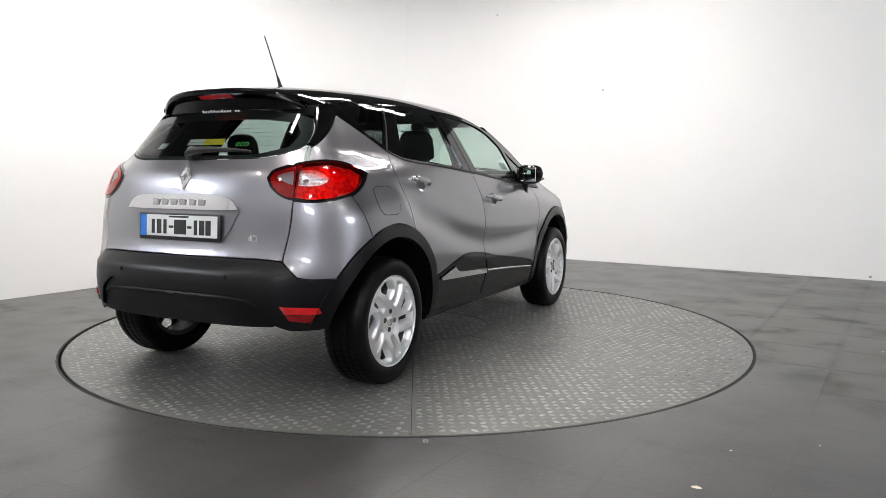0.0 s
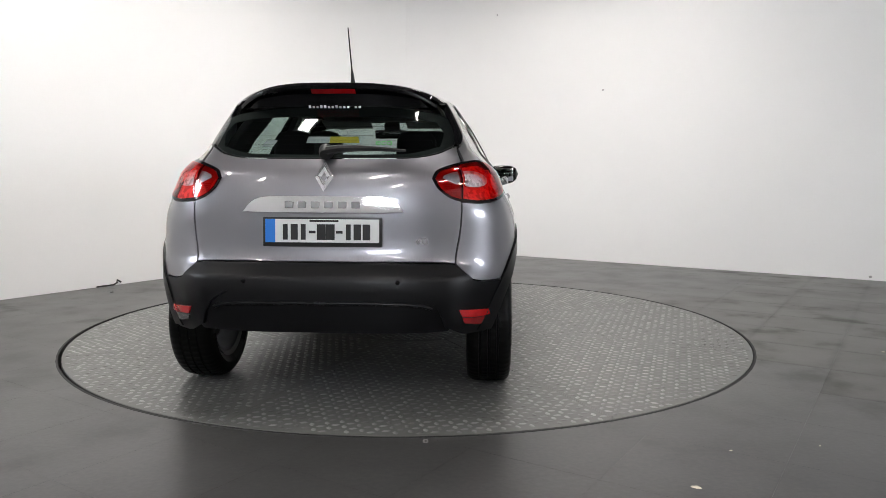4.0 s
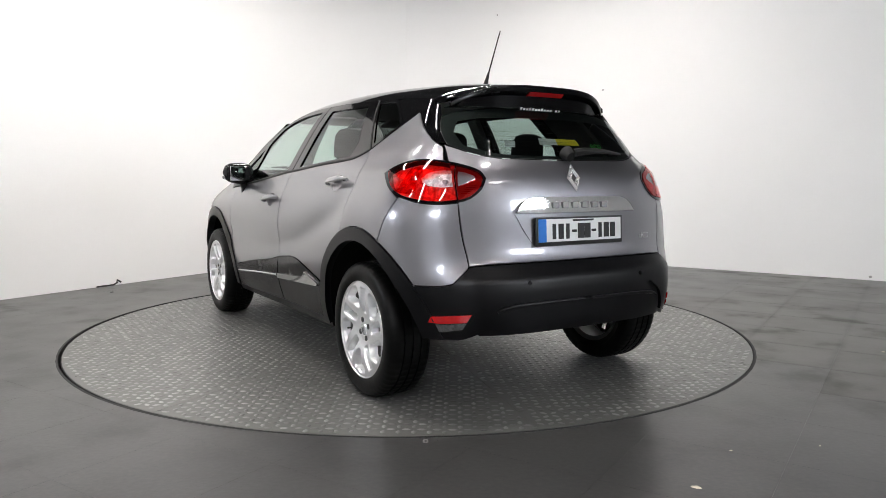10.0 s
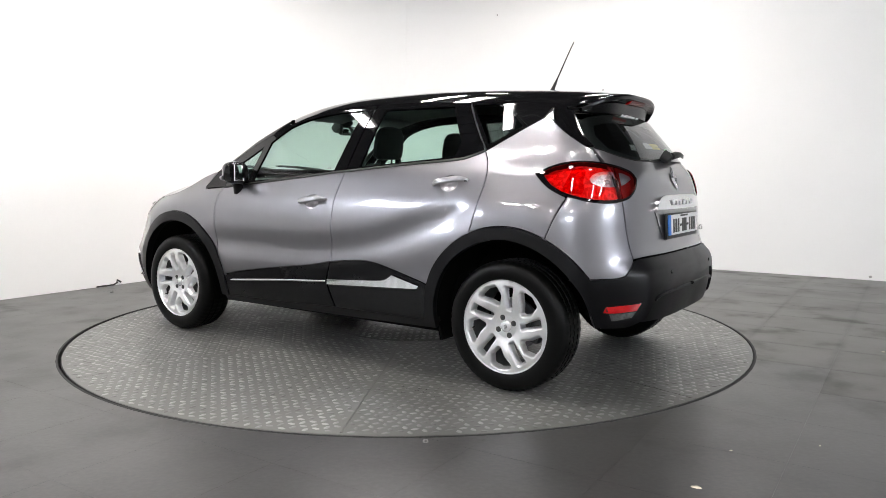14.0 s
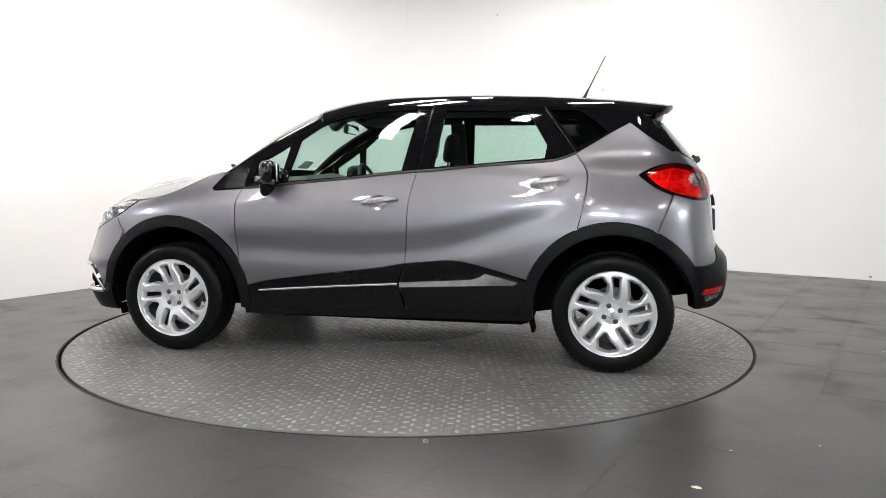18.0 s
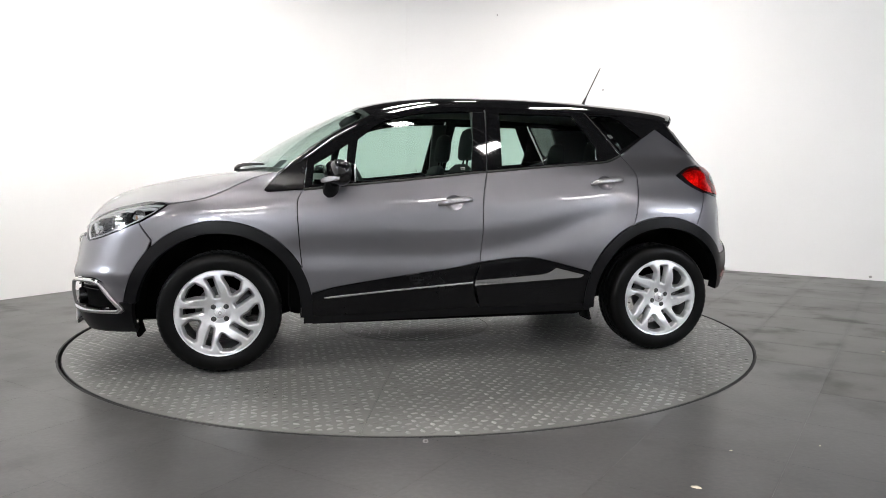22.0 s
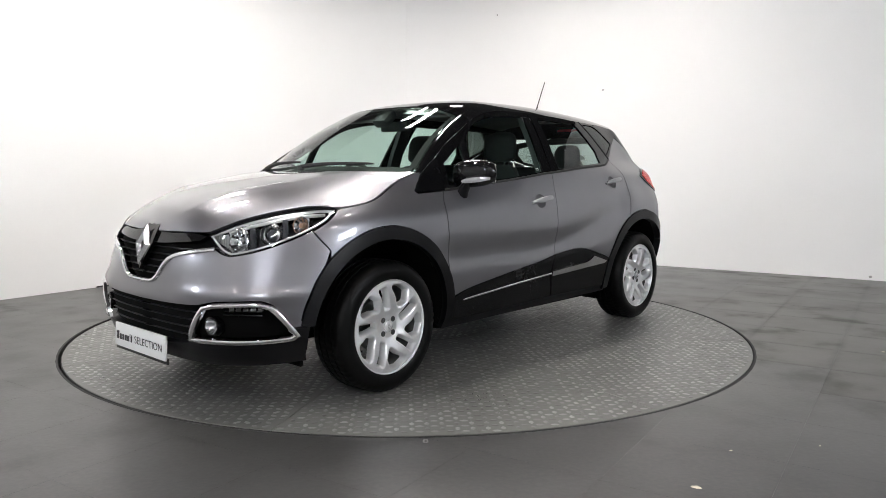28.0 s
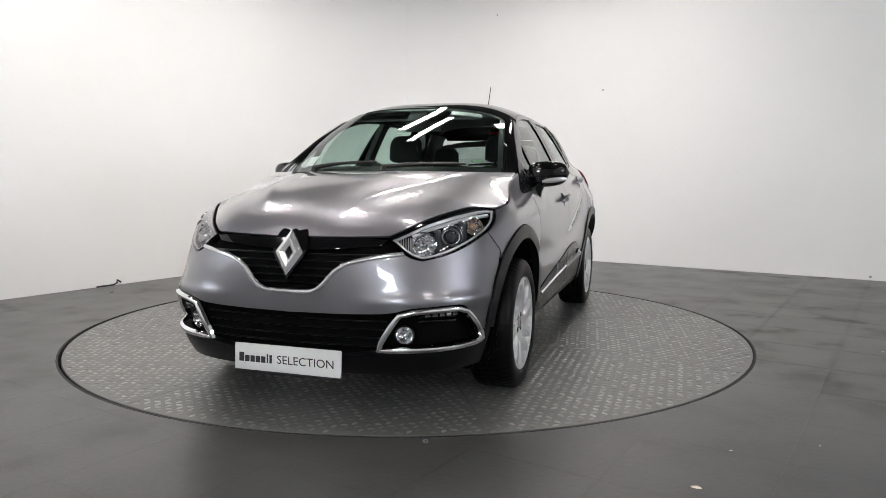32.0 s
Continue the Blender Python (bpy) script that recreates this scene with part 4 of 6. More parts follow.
roof = sheet("roof", roof_at, 0.0, 1.0, -1.0, 1.0, 44, 36, GLOSS, car, "gloss black painted roof", 0.015)
sheet("headlining", lambda a, b: roof_at(a, b, -0.035), 0.03, 0.84, -0.84, 0.84, 14, 14, LINER, roof, "grey fabric headlining", 0.004)
windscreen = sheet("windscreen", screen_at, 0.0, 1.0, -1.0, 1.0, 20, 28, SCREEN, car, "clear green-tinted windscreen", 0.004)
bonnet = sheet("bonnet", hood_at, 0.0, 1.0, -0.991, 0.991, 44, 44, PAINT, car, paint_label)


def screen_band(name, k0, k1, b0, b1, material, label="", off=-0.006):
    return sheet(name, lambda k, b: screen_at(k, b, off), k0, k1, b0, b1, 8, 16, material, windscreen, label, 0.002)


screen_band("screen_border", 0.0, 0.07, -0.98, 0.98, INK, "black printed border of the windscreen")
screen_band("screen_border", 0.955, 1.0, -0.98, 0.98, INK)
screen_band("screen_border", 0.07, 0.955, 0.955, 0.995, INK)
screen_band("screen_border", 0.07, 0.955, -0.995, -0.955, INK)
screen_band("paper_sticker", 0.86, 0.93, 0.42, 0.76, INK_WHITE, "white paper strip inside the windscreen")
screen_band("tax_sticker", 0.09, 0.22, -0.86, -0.74, INK_WHITE, "pale paper disc inside the windscreen")


def cowl():
    rings = []
    for j in range(21):
        b = -1 + 2 * j / 20
        a, c = screen_at(0.02, b)[0], hood_at(0.0, b * 0.985)[0]
        rings.append([(a.x - 0.03, a.y, a.z - 0.02), (a.x + 0.01, a.y, a.z - 0.006), ((a.x + c.x) / 2, (a.y + c.y) / 2, (a.z + c.z) / 2 - 0.018), (c.x, c.y, c.z - 0.012), (c.x + 0.03, c.y, c.z - 0.03)])
    return part("cowl", loft(rings, False, False), TRIM, car, "black plastic scuttle panel below the windscreen")


cowl()


def pillar(sg):
    rings = []
    top = [(0.995, 1.078), (0.93, 1.115), (0.820, 1.177), (0.716, 1.245), (0.554, 1.326), (0.420, 1.393)]
    ks = line([(0, 0), (0.12, 0.13), (0.32, 0.33), (0.52, 0.54), (0.80, 0.80), (1, 1)])
    for i in range(17):
        u = i / 16
        q = u * (len(top) - 1)
        j = min(int(q), len(top) - 2)
        s, z = (Vector(top[j]).lerp(Vector(top[j + 1]), q - j))
        a, na = skin(s, z, 0.002)
        b, nb = screen_at(ks(u), 1.0, 0.003)
        mid = (a + b) / 2 + (na + nb).normalized() * 0.014
        row = [a - na * 0.012, a, a.lerp(mid, 0.55) + na * 0.003, mid, mid.lerp(b, 0.5) + nb * 0.003, b, b - nb * 0.012]
        rings.append([(p.x, p.y * sg, p.z) for p in (row if sg < 0 else row[::-1])])
    part("windscreen_pillar", loft(rings, False, False), GLOSS, car, "gloss black windscreen pillar", sharp=60)


two(pillar)


def flank_parts(sg):
    rest = arch(AX, ARCH_OUT, 52, 172, 20)
    fender = HOOD_LINE[::-1] + [(1.215, 1.078), (1.05, 1.080), (0.985, 1.082), (0.905, 1.132)] + [(0.860, 1.05)] + DOOR_F + rest[::-1]
    fender = [(1.541, 0.911)] + HOOD_LINE[::-1][1:] + [(0.978, 1.086), (1.060, 0.992), (1.045, 0.978)] + DOOR_F + arch(AX, ARCH_OUT, 170.5, 47, 20) + [(1.592, 0.729), (1.638, 0.788), (1.657, 0.816), (1.590, 0.862)]
    wing = panel("front_fender", fender, PAINT, car, sg, label=paint_label, corner=30)
    panel("repeater_corner", [(1.060, 0.990), (1.052, 1.004), (0.967, 1.086), (0.905, 1.130), (0.820, 1.172), (0.846, 0.994), (1.042, 0.981)], SATIN, wing, sg, 0.001, corner=25,
          label="dark plastic triangle ahead of the door")
    # front door
    lower_f = [CLAD[i] for i in (4, 3, 2, 1, 0)]
    door = panel("front_door", DOOR_F[:1] + DOOR_F[1:-1] + [(0.838, 0.415)] + lower_f[::-1][1:-1] + [(-0.148, 0.575)] + DOOR_B[::-1] + BELT[::-1][1:-1], PAINT, car, sg, label=paint_label, corner=32, holes=[dish(-0.002, 0.918)])
    panel("inner_door", [(0.87, 0.40), (-0.20, 0.40), (-0.20, 1.08), (0.85, 0.985)], CABIN, door, sg, -0.045, 0.004, 0.12, 0.12, "dark door lining")
    fg = [(0.578, 1.036), (0.532, 1.282), (0.389, 1.378), (0.224, 1.427), (0.056, 1.450), (-0.173, 1.459), (-0.112, 1.100), (0.219, 1.064)]
    ql = [(0.800, 1.018), (0.785, 1.135), (0.690, 1.190), (0.592, 1.252), (0.622, 1.033)]
    outer = [(0.846, 0.996), (0.823, 1.172)] + FRAME[2:8] + [(-0.250, 1.487)] + BELT[::-1][0:-1]
    frame = panel("window_frame", outer, GLOSS, door, sg, 0.001, 0.014, label="gloss black window frame", holes=[fg, ql], corner=28, step=0.018)
    panel("window_pane", fg, GLASS, door, sg, -0.006, 0.003, 0.07, 0.07, "green-tinted side window", gap=-0.004)
    for z in (1.112, 1.122):
        strip("glass_mark", [(-0.050, z), (-0.078, z)], 0.005, 0.001, SCUFF, door, sg, -0.0045)
    panel("quarterlight", ql, GLASS, door, sg, -0.006, 0.003, 0.07, 0.07, "small triangular window", gap=-0.004)
    strip("weather_strip", along([(0.846, 0.992)] + BELT[1:], 5), 0.014, 0.005, SEAL, door, sg, 0.001)
    panel("lower_trim", CLAD[:5] + [(-0.110, 0.455), (-0.149, 0.303), (0.30, 0.290), (0.790, 0.284), (0.822, 0.30)], SATIN, door, sg, 0.004, label="satin black lower door trim", corner=34)
    strip("chrome_strip", along([(0.745, 0.394), (0.30, 0.430), (-0.106, 0.457)], 10), [0.008] + [0.015] * 19 + [0.018], 0.009, CHROME, door, sg, 0.004, "chrome strip on the door")
    handle(door, sg, -0.002, 0.918, 0.105, 0.0)
    # rear door
    edge = arch(-AX, ARCH_OUT, 64.0, 25.0, 12)
    rear = panel("rear_door", DOOR_B + [(-0.148, 0.575)] + CLAD[5:-1] + [(-0.838, 0.500)] + edge[::-1] + DOOR_R[::-1][0:] + BELT_R[::-1][1:], PAINT, car, sg, label=paint_label, corner=32, holes=[dish(-0.950, 1.030)])
    panel("inner_door", [(-0.22, 0.45), (-0.80, 0.50), (-1.06, 0.83), (-1.06, 1.15), (-0.22, 1.08)], CABIN, rear, sg, -0.045, 0.004, 0.12, 0.12, "dark door lining")
    rg = [(-0.300, 1.118), (-0.336, 1.452), (-0.810, 1.448), (-0.930, 1.248), (-0.918, 1.170)]
    outer = [(-0.256, 1.487)] + FRAME[9:11] + [(-0.902, 1.466), (-1.086, 1.203), (-1.008, 1.170), (-0.921, 1.155), (-0.619, 1.133), (-0.299, 1.105), (-0.207, 1.096)]
    panel("window_frame", outer, GLOSS, rear, sg, 0.001, 0.014, label="gloss black window frame", holes=[rg], corner=28, step=0.018)
    panel("window_pane", rg, GLASS, rear, sg, -0.006, 0.003, 0.07, 0.07, "green-tinted side window", gap=-0.004)
    strip("weather_strip", along(BELT_R, 5), 0.014, 0.005, SEAL, rear, sg, 0.001)
    panel("lower_trim", [(-0.118, 0.470), (-0.148, 0.573)] + CLAD[5:] + [(-0.842, 0.47), (-0.826, 0.40), (-0.824, 0.305), (-0.50, 0.303), (-0.155, 0.303), (-0.116, 0.450)], SATIN, rear, sg, 0.004, label="satin black lower door trim", corner=34)
    panel("chrome_blade", [(-0.118, 0.440), (-0.121, 0.470), (-0.400, 0.487), (-0.531, 0.497), (-0.578, 0.512), (-0.610, 0.534), (-0.690, 0.513), (-0.790, 0.487), (-0.770, 0.472), (-0.45, 0.456)], CHROME, rear, sg, 0.013, 0.012, 0.03, 0.015, "chrome blade on the rear door", corner=30, gap=0.0)
    handle(rear, sg, -0.950, 1.030, 0.105, 0.0)
    # rear quarter, quarter window, black roof side and rear pillar
    q = panel("quarter_panel", DOOR_R + arch(-AX, ARCH_OUT, 66.0, 114.0, 12) + [(-1.503, 0.762), (-1.546, 0.880), (-1.585, 0.970)] + [TAIL[14], TAIL[0], TAIL[1], TAIL[2], TAIL[3], (-1.735, 1.135)]
              + [(-1.690, 1.200), (-1.648, 1.216), (-1.532, 1.280), (-1.383, 1.373), (-1.292, 1.322)], PAINT, car, sg, label=paint_label, corner=30)
    qg = [(-0.935, 1.450), (-1.085, 1.446), (-1.145, 1.418), (-1.205, 1.370), (-1.262, 1.320), (-1.098, 1.232)]
    qo = [(-0.906, 1.467), (-1.094, 1.461), (-1.158, 1.430), (-1.220, 1.379), (-1.292, 1.322), (-1.094, 1.202)]
    panel("quarter_window_frame", qo, GLOSS, q, sg, 0.001, 0.012, holes=[qg], corner=28, label="gloss black frame of the quarter window")
    panel("quarter_window", qg, QUARTER_DIM, q, sg, -0.004, 0.003, 0.07, 0.07, "dark tinted quarter window", gap=-0.004)
    strip("window_trim", along([(-0.906, 1.468), (-1.000, 1.330), (-1.092, 1.203)], 6), 0.006, 0.004, SEAL, q, sg, 0.002)
    panel("roof_side", [(-1.120, 1.448), (-1.158, 1.430), (-1.220, 1.379), (-1.292, 1.322), (-1.383, 1.373), (-1.445, 1.396), (-1.510, 1.410), (-1.450, 1.430), (-1.300, 1.450), (-1.160, 1.462)],
          GLOSS, roof, sg, 0.0005, label="gloss black roof side behind the windows", corner=12, gap=-0.001)
    panel("rear_pillar", [(-1.383, 1.374), (-1.470, 1.405), (-1.540, 1.405), (-1.580, 1.360), (-1.622, 1.290), (-1.700, 1.214), (-1.648, 1.216), (-1.532, 1.280)], GLOSS, q, sg, 0.001, label="gloss black pillar beside the rear window", corner=34)
    # wheel arches
    for x0, a0, a1, label in ((AX, 8, 186, ""), (-AX, -6, 176, "")):
        ring = arch(x0, ARCH_OUT, a0, a1, 30) + arch(x0, ARCH_IN, a1, a0, 30)
        cl = panel("arch_trim", ring, TRIM, car, sg, 0.010, 0.05, 0.05, 0.05, "black plastic wheel arch trim", corner=50, sharp=50)
        vs, fs = [], []
        m = 28
        for k in range(m + 1):
            a = math.radians(-8 + (196 if x0 > 0 else 178) * k / m)
            lx, lz = x0 + 0.432 * math.cos(a), 0.328 + 0.432 * math.sin(a)
            for y in (0.52, max(min(0.845, flank_y(lx, lz) - 0.025), 0.56)):
                vs.append((lx, y * sg, lz))
        fs = [(2 * k, 2 * k + 1, 2 * k + 3, 2 * k + 2) for k in range(m)]
        back = [(vs[2 * k][0], 0.52 * sg, vs[2 * k][2]) for k in range(m + 1)]
        o = len(vs)
        part("arch_liner", (vs + back, fs + [tuple(range(o, o + m + 1))]), DARK, cl, "black wheel arch liner")
    # sill
    panel("sill", [(0.86, 0.292), (0.86, 0.235), (-0.86, 0.255), (-0.86, 0.310), (-0.15, 0.306), (0.3, 0.296)], TRIM, car, sg, -0.006, 0.05, label="black plastic sill", corner=30)
    # mud flaps
    part("mud_flap", box((0.02, 0.16, 0.07), (1.745, 0.64 * sg, 0.222), 0.008, (0, 14, 0)), DARK, car)
    part("mud_flap", box((0.02, 0.15, 0.09), (-0.865, 0.70 * sg, 0.235), 0.008, (0, 14, 0)), DARK, car)


def dish(s, z):
    """The rim of the round bowl behind a handle."""
    return [(s + 0.008 + 0.054 * math.cos(k * math.tau / 24), z + 0.042 * math.sin(k * math.tau / 24)) for k in range(24)]


def handle(door, sg, s, z, half, tilt):
    """A pull handle over a round bowl sunk in the door."""
    def bowl(a, b):
        x, y = (a - s - 0.008) / 0.056, (b - z) / 0.044
        q = min(x * x + y * y, 1.0)
        p, n = skin(a, b, -0.002 - 0.020 * (1 - q))
        t = 0.020 * 2
        return p, (n + Vector((-t * x / 0.056, 0, -t * y / 0.044)) * (1.0 if q < 0.99 else 0.3)).normalized()

    panel("handle_bowl", dish(s, z), PAINT, door, sg, 0, 0.0, 0.012, 0.012, "painted bowl sunk behind the handle", gap=-0.001, shape=bowl, step=0.012)
    rings = []
    for k in range(13):
        u = -1 + 2 * k / 12
        w = 0.0155 * (1 - 0.50 * abs(u) ** 4)
        ss, zz = s + u * half, z + (0.003 - u * 0.012)
        lift = 0.036 * (1 - abs(u) ** 5)
        ring = []
        for j in range(8):
            a = j * math.tau / 8
            p, nn = skin(ss, zz + w * math.cos(a), 0.006 + lift + 0.009 * math.sin(a))
            ring.append((p.x, p.y * sg, p.z))
        rings.append(ring)
    part("door_handle", loft(rings), HANDLE, door, "satin grey door handle")


two(flank_parts)


# ---- mirrors ----
def mirror(sg):
    rings = []
    for k in range(13):
        u = k / 12
        y = 0.735 + 0.240 * u
        e = (1 - abs(2 * u - 1) ** 3.4) ** 0.5 * 0.96 + 0.04
        hz, hx = 0.082 * e * (1 - 0.18 * u), 0.058 * e
        cx, cz = 0.695 - 0.070 * u, 1.076 + 0.014 * u
        ring = []
        for j in range(16):
            a = j * math.tau / 16
            c, s = math.cos(a), math.sin(a)
            fx = hx * (1.0 if c > 0 else 0.85) * math.copysign(abs(c) ** 0.75, c)
            ring.append((cx + fx, y * sg, cz + hz * math.copysign(abs(s) ** 0.7, s)))
        rings.append(ring)
    shell = part("door_mirror", loft(rings), GLOSS, car, "gloss black door mirror with a lit-strip lens")
    part("mirror_stalk", loft([[(0.695 + 0.045 * math.cos(a) + dx, (y + 0.028 * math.sin(a)) * sg, z) for a in (j * math.tau / 10 for j in range(10))]
                               for dx, y, z in ((0.012, 0.790, 0.918), (0.010, 0.795, 0.94), (0.006, 0.800, 0.98), (0.0, 0.812, 1.01), (-0.005, 0.83, 1.03))]), TRIM, shell, "black plastic mirror stalk")
    rings = []
    for k in range(9):
        u = k / 8
        y = 0.838 + 0.126 * u
        cx, cz = 0.750 - 0.046 * u - 0.026 * u ** 3, 1.040 + 0.016 * u
        h = 0.014 * (1 - 0.5 * abs(2 * u - 1) ** 3)
        rings.append([(cx + 0.004, y * sg, cz - h), (cx + 0.008, y * sg, cz), (cx + 0.004, y * sg, cz + h), (cx - 0.014, y * sg, cz + h), (cx - 0.014, y * sg, cz - h)])
    part("indicator", loft(rings), CLEAR_LENS, shell, "clear indicator lens strip")
    glass = box((0.008, 0.150, 0.100), (0.599, 0.862 * sg, 1.084), 0.003, (0, 0, 16.5 * sg))
    part("mirror_glass", glass, CHROME, shell, "mirror glass")


two(mirror)

# ---- tail: tailgate, rear window, spoiler, bumper, lamps ----
gate = panel("tailgate", GATE + [(-2.000, 0.683), (-2.300, 0.684), (END_R, 0.684), (END_R, 1.145), (-2.176, 1.146), (-1.979, 1.150), (-1.850, 1.168), (-1.745, 1.196)], PAINT, car, both=True, label=paint_label, corner=30)
RW = [(-1.700, 1.214), (-1.745, 1.200), (-1.850, 1.171), (-1.979, 1.153), (-2.176, 1.149), (END_R, 1.148), (END_R, 1.402), (-2.10, 1.398), (-1.80, 1.388), (-1.640, 1.365), (-1.590, 1.345), (-1.625, 1.285)]
RH = [(-1.790, 1.205), (-1.880, 1.187), (-1.990, 1.170), (-2.180, 1.165), (END_R, 1.164), (END_R, 1.350), (-2.10, 1.348), (-1.80, 1.340), (-1.690, 1.322), (-1.705, 1.270)]


def rear_window():
    w = panel("rear_window", RW, TINT, gate, both=True, off=0.002, depth=0.004, ds=0.06, dz=0.05, label="dark tinted rear window", corner=30)
    # the printed black border round it, in four runs
    ring = lambda a, b: panel("window_border", a + b[::-1], INK, gate, both=True, off=-0.002, depth=0.002, label="black printed border of the rear window", corner=24, gap=0)
    ring(RW[:6], RH[:5])
    ring(RW[6:10], [RH[5], RH[6], RH[7], RH[8]])
    for sg in (1, -1):
        panel("window_border", [RW[9], RW[10], RW[11], RW[0], RH[0], RH[9], RH[8]], INK, gate, sg, -0.002, 0.002, label="black printed border of the rear window", corner=24, gap=0)
    for k in range(7):
        z = 1.190 + k * 0.022
        strip("heater_wire", [(-1.80 - 0.06 * i, z) for i in range(12)] + [(END_R, z)], 0.0009, 0.0006, SEAL, w, 1, -0.004, both=True)


rear_window()


def spoiler():
    n = 36
    rings = []
    for j in range(n + 1):
        b = -0.985 + 1.97 * j / n
        lip = roof_at(1.0, b)[0]
        foot = Vector((tail(1.395) + (0.085 * abs(b) ** 3), lip.y * 0.99, 1.398))
        nose_pt = lip + Vector((-0.012, 0, -0.012))
        rings.append([tuple(lip + Vector((0.03, 0, 0.003))), tuple(lip + Vector((-0.006, 0, 0.0))), tuple(nose_pt), tuple(lip + Vector((-0.008, 0, -0.026))),
                      tuple(lip.lerp(foot, 0.45) + Vector((0.012, 0, 0))), tuple(foot), tuple(foot + Vector((0.06, 0, -0.004)))])
    sp = part("roof_spoiler", loft(rings, False, False), SATIN, roof, "gloss black roof spoiler with a stop lamp")
    lamp = []
    for j in range(13):
        y = -0.105 + 0.21 * j / 12
        lip = roof_at(1.0, y / 0.53)[0]
        foot = Vector((tail(1.395), y, 1.398))
        a, b = lip.lerp(foot, 0.26) + Vector((-0.009, 0, 0)), lip.lerp(foot, 0.46) + Vector((-0.003, 0, 0))
        lamp.append([(a.x, y, a.z), (a.x - 0.006, y, a.z - 0.003), (b.x - 0.006, y, b.z + 0.003), (b.x, y, b.z), (b.x + 0.02, y, b.z), (a.x + 0.02, y, a.z)])
    part("stop_lamp", loft(lamp), RED, sp, "red high stop lamp strip")
    # an unreadable line of white letters below it, as bars
    for k in range(14):
        if k == 11:
            continue
        y = 0.122 - k * 0.0185
        h = 0.016 if k in (0, 3, 4, 7) else 0.011
        bar = box((0.002, 0.011, h), (tail(1.395) - 0.006 + 0.0, y, 1.388 + h / 2), 0.0006, (0, -32, 0), 1)
        part("lettering_bar", bar, INK_WHITE, sp)


spoiler()

# wiper, antenna
wiper = part("rear_wiper", tube([(-1.835, -0.010, 1.178), (-1.842, -0.06, 1.186), (-1.836, -0.14, 1.190), (-1.820, -0.24, 1.188), (-1.790, -0.36, 1.180)], [0.020, 0.019, 0.015, 0.011, 0.006], 8), SEAL, gate, "black rear wiper arm")
part("wiper_hub", lathe([(0, 0.040), (0.024, 0.036), (0.033, 0.014), (0.036, -0.01)], 16, "X", (0, 0, 0)), SEAL, wiper, "black wiper spindle cap").matrix_basis = pose(-1.800, 0.0, 1.176, 0, -28, 0) @ pose(0, 0, 0, 0, 0, 180)
antenna = part("antenna", tube([(-1.118, 0, 1.552), (-1.135, 0, 1.590), (-1.146, 0, 1.613), (-1.157, 0, 1.636), (-1.236, 0, 1.797), (-1.256, 0, 1.836)], [0.016, 0.010, 0.008, 0.0042, 0.0034, 0.003], 8), SEAL, roof, "thin black roof aerial leaning back")

# chrome bar, plate recess and plate
bar = panel("garnish_bar", [(-2.096, 0.902), (-2.132, 0.946), (-2.180, 0.967), (-2.260, 0.973), (END_R, 0.974), (END_R, 0.899), (-2.25, 0.899)], CHROME, gate, both=True, off=0.020, depth=0.022, label="chrome bar over the number plate", corner=34)
panel("plate_recess", [(-2.099, 0.896), (-2.151, 0.823), (-2.210, 0.762), (-2.245, 0.744), (-2.300, 0.738), (END_R, 0.734), (END_R, 0.898), (-2.25, 0.897)], PAINT, gate, both=True, off=0.004, depth=0.006, label="grey metallic surround of the number plate", corner=34)
plate = part("number_plate", box((0.012, 0.536, 0.132), (-1.9205, 0, 0.817), 0.005, (0, 3, 0)), INK, gate, "number plate in a black holder")
part("plate_face", box((0.004, 0.512, 0.104), (-1.9275, 0, 0.822), 0.0015, (0, 3, 0), 1), PLATE, plate, "white plate face")
part("country_band", box((0.005, 0.046, 0.104), (-1.9278, 0.233, 0.822), 0.0015, (0, 3, 0), 1), BLUE, plate, "blue country band")
words("country_letters", "IRL", 0.026, pose(-1.9307, 0.233, 0.792, 90, 0, -90), INK_WHITE, plate, 0.0004)
for k, w in enumerate((0.022, 0.032, 0.022, 0.030, 0.040, 0.040, 0.030, 0.022, 0.034, 0.034)):
    y = 0.165 - k * 0.0405
    h = 0.070 if k not in (3, 6) else 0.012
    part("plate_bar", box((0.002, w, h), (-1.9302, y, 0.817), 0.0008, (0, 3, 0), 1), INK, plate, "black upright bar on the plate" if k == 0 else "")
part("plate_bar", box((0.002, 0.13, 0.009), (-1.9297, -0.01, 0.8665), 0.0006, (0, 3, 0), 1), INK, plate)
for y, w in ((0.08, 0.15), (-0.06, 0.09), (-0.175, 0.07)):
    part("plate_bar", box((0.002, w, 0.007), (-1.926, y, 0.7605), 0.0006, (0, 3, 0), 1), INK_WHITE, plate)


plate.matrix_basis = Matrix.Translation((0.017, 0, 0))


def diamond(name, parent, at, height, width, material, label, sg=-1):
    """A plain upright lozenge ring, folded along its middle."""
    vs, fs = [], []
    outer = [(0, height / 2), (width / 2, 0), (0, -height / 2), (-width / 2, 0)]
    for k in (1.0, 0.64, 0.30):
        for y, z in outer:
            vs.append((0.10 * width if k == 0.64 else (0.0 if k == 1.0 else 0.02 * width), y * k, z * k))
    for j in range(2):
        for i in range(4):
            m = (i + 1) % 4
            fs.append((4 * j + i, 4 * j + m, 4 * j + 4 + m, 4 * j + 4 + i))
    vs = [Vector(v) for v in vs]
    if sg < 0:
        vs = [Vector((-v.x, v.y, v.z)) for v in vs]
        fs = [f[::-1] for f in fs]
    ob = part(name, ([at @ v for v in vs], fs), material, parent, label, smooth=False)
    return ob


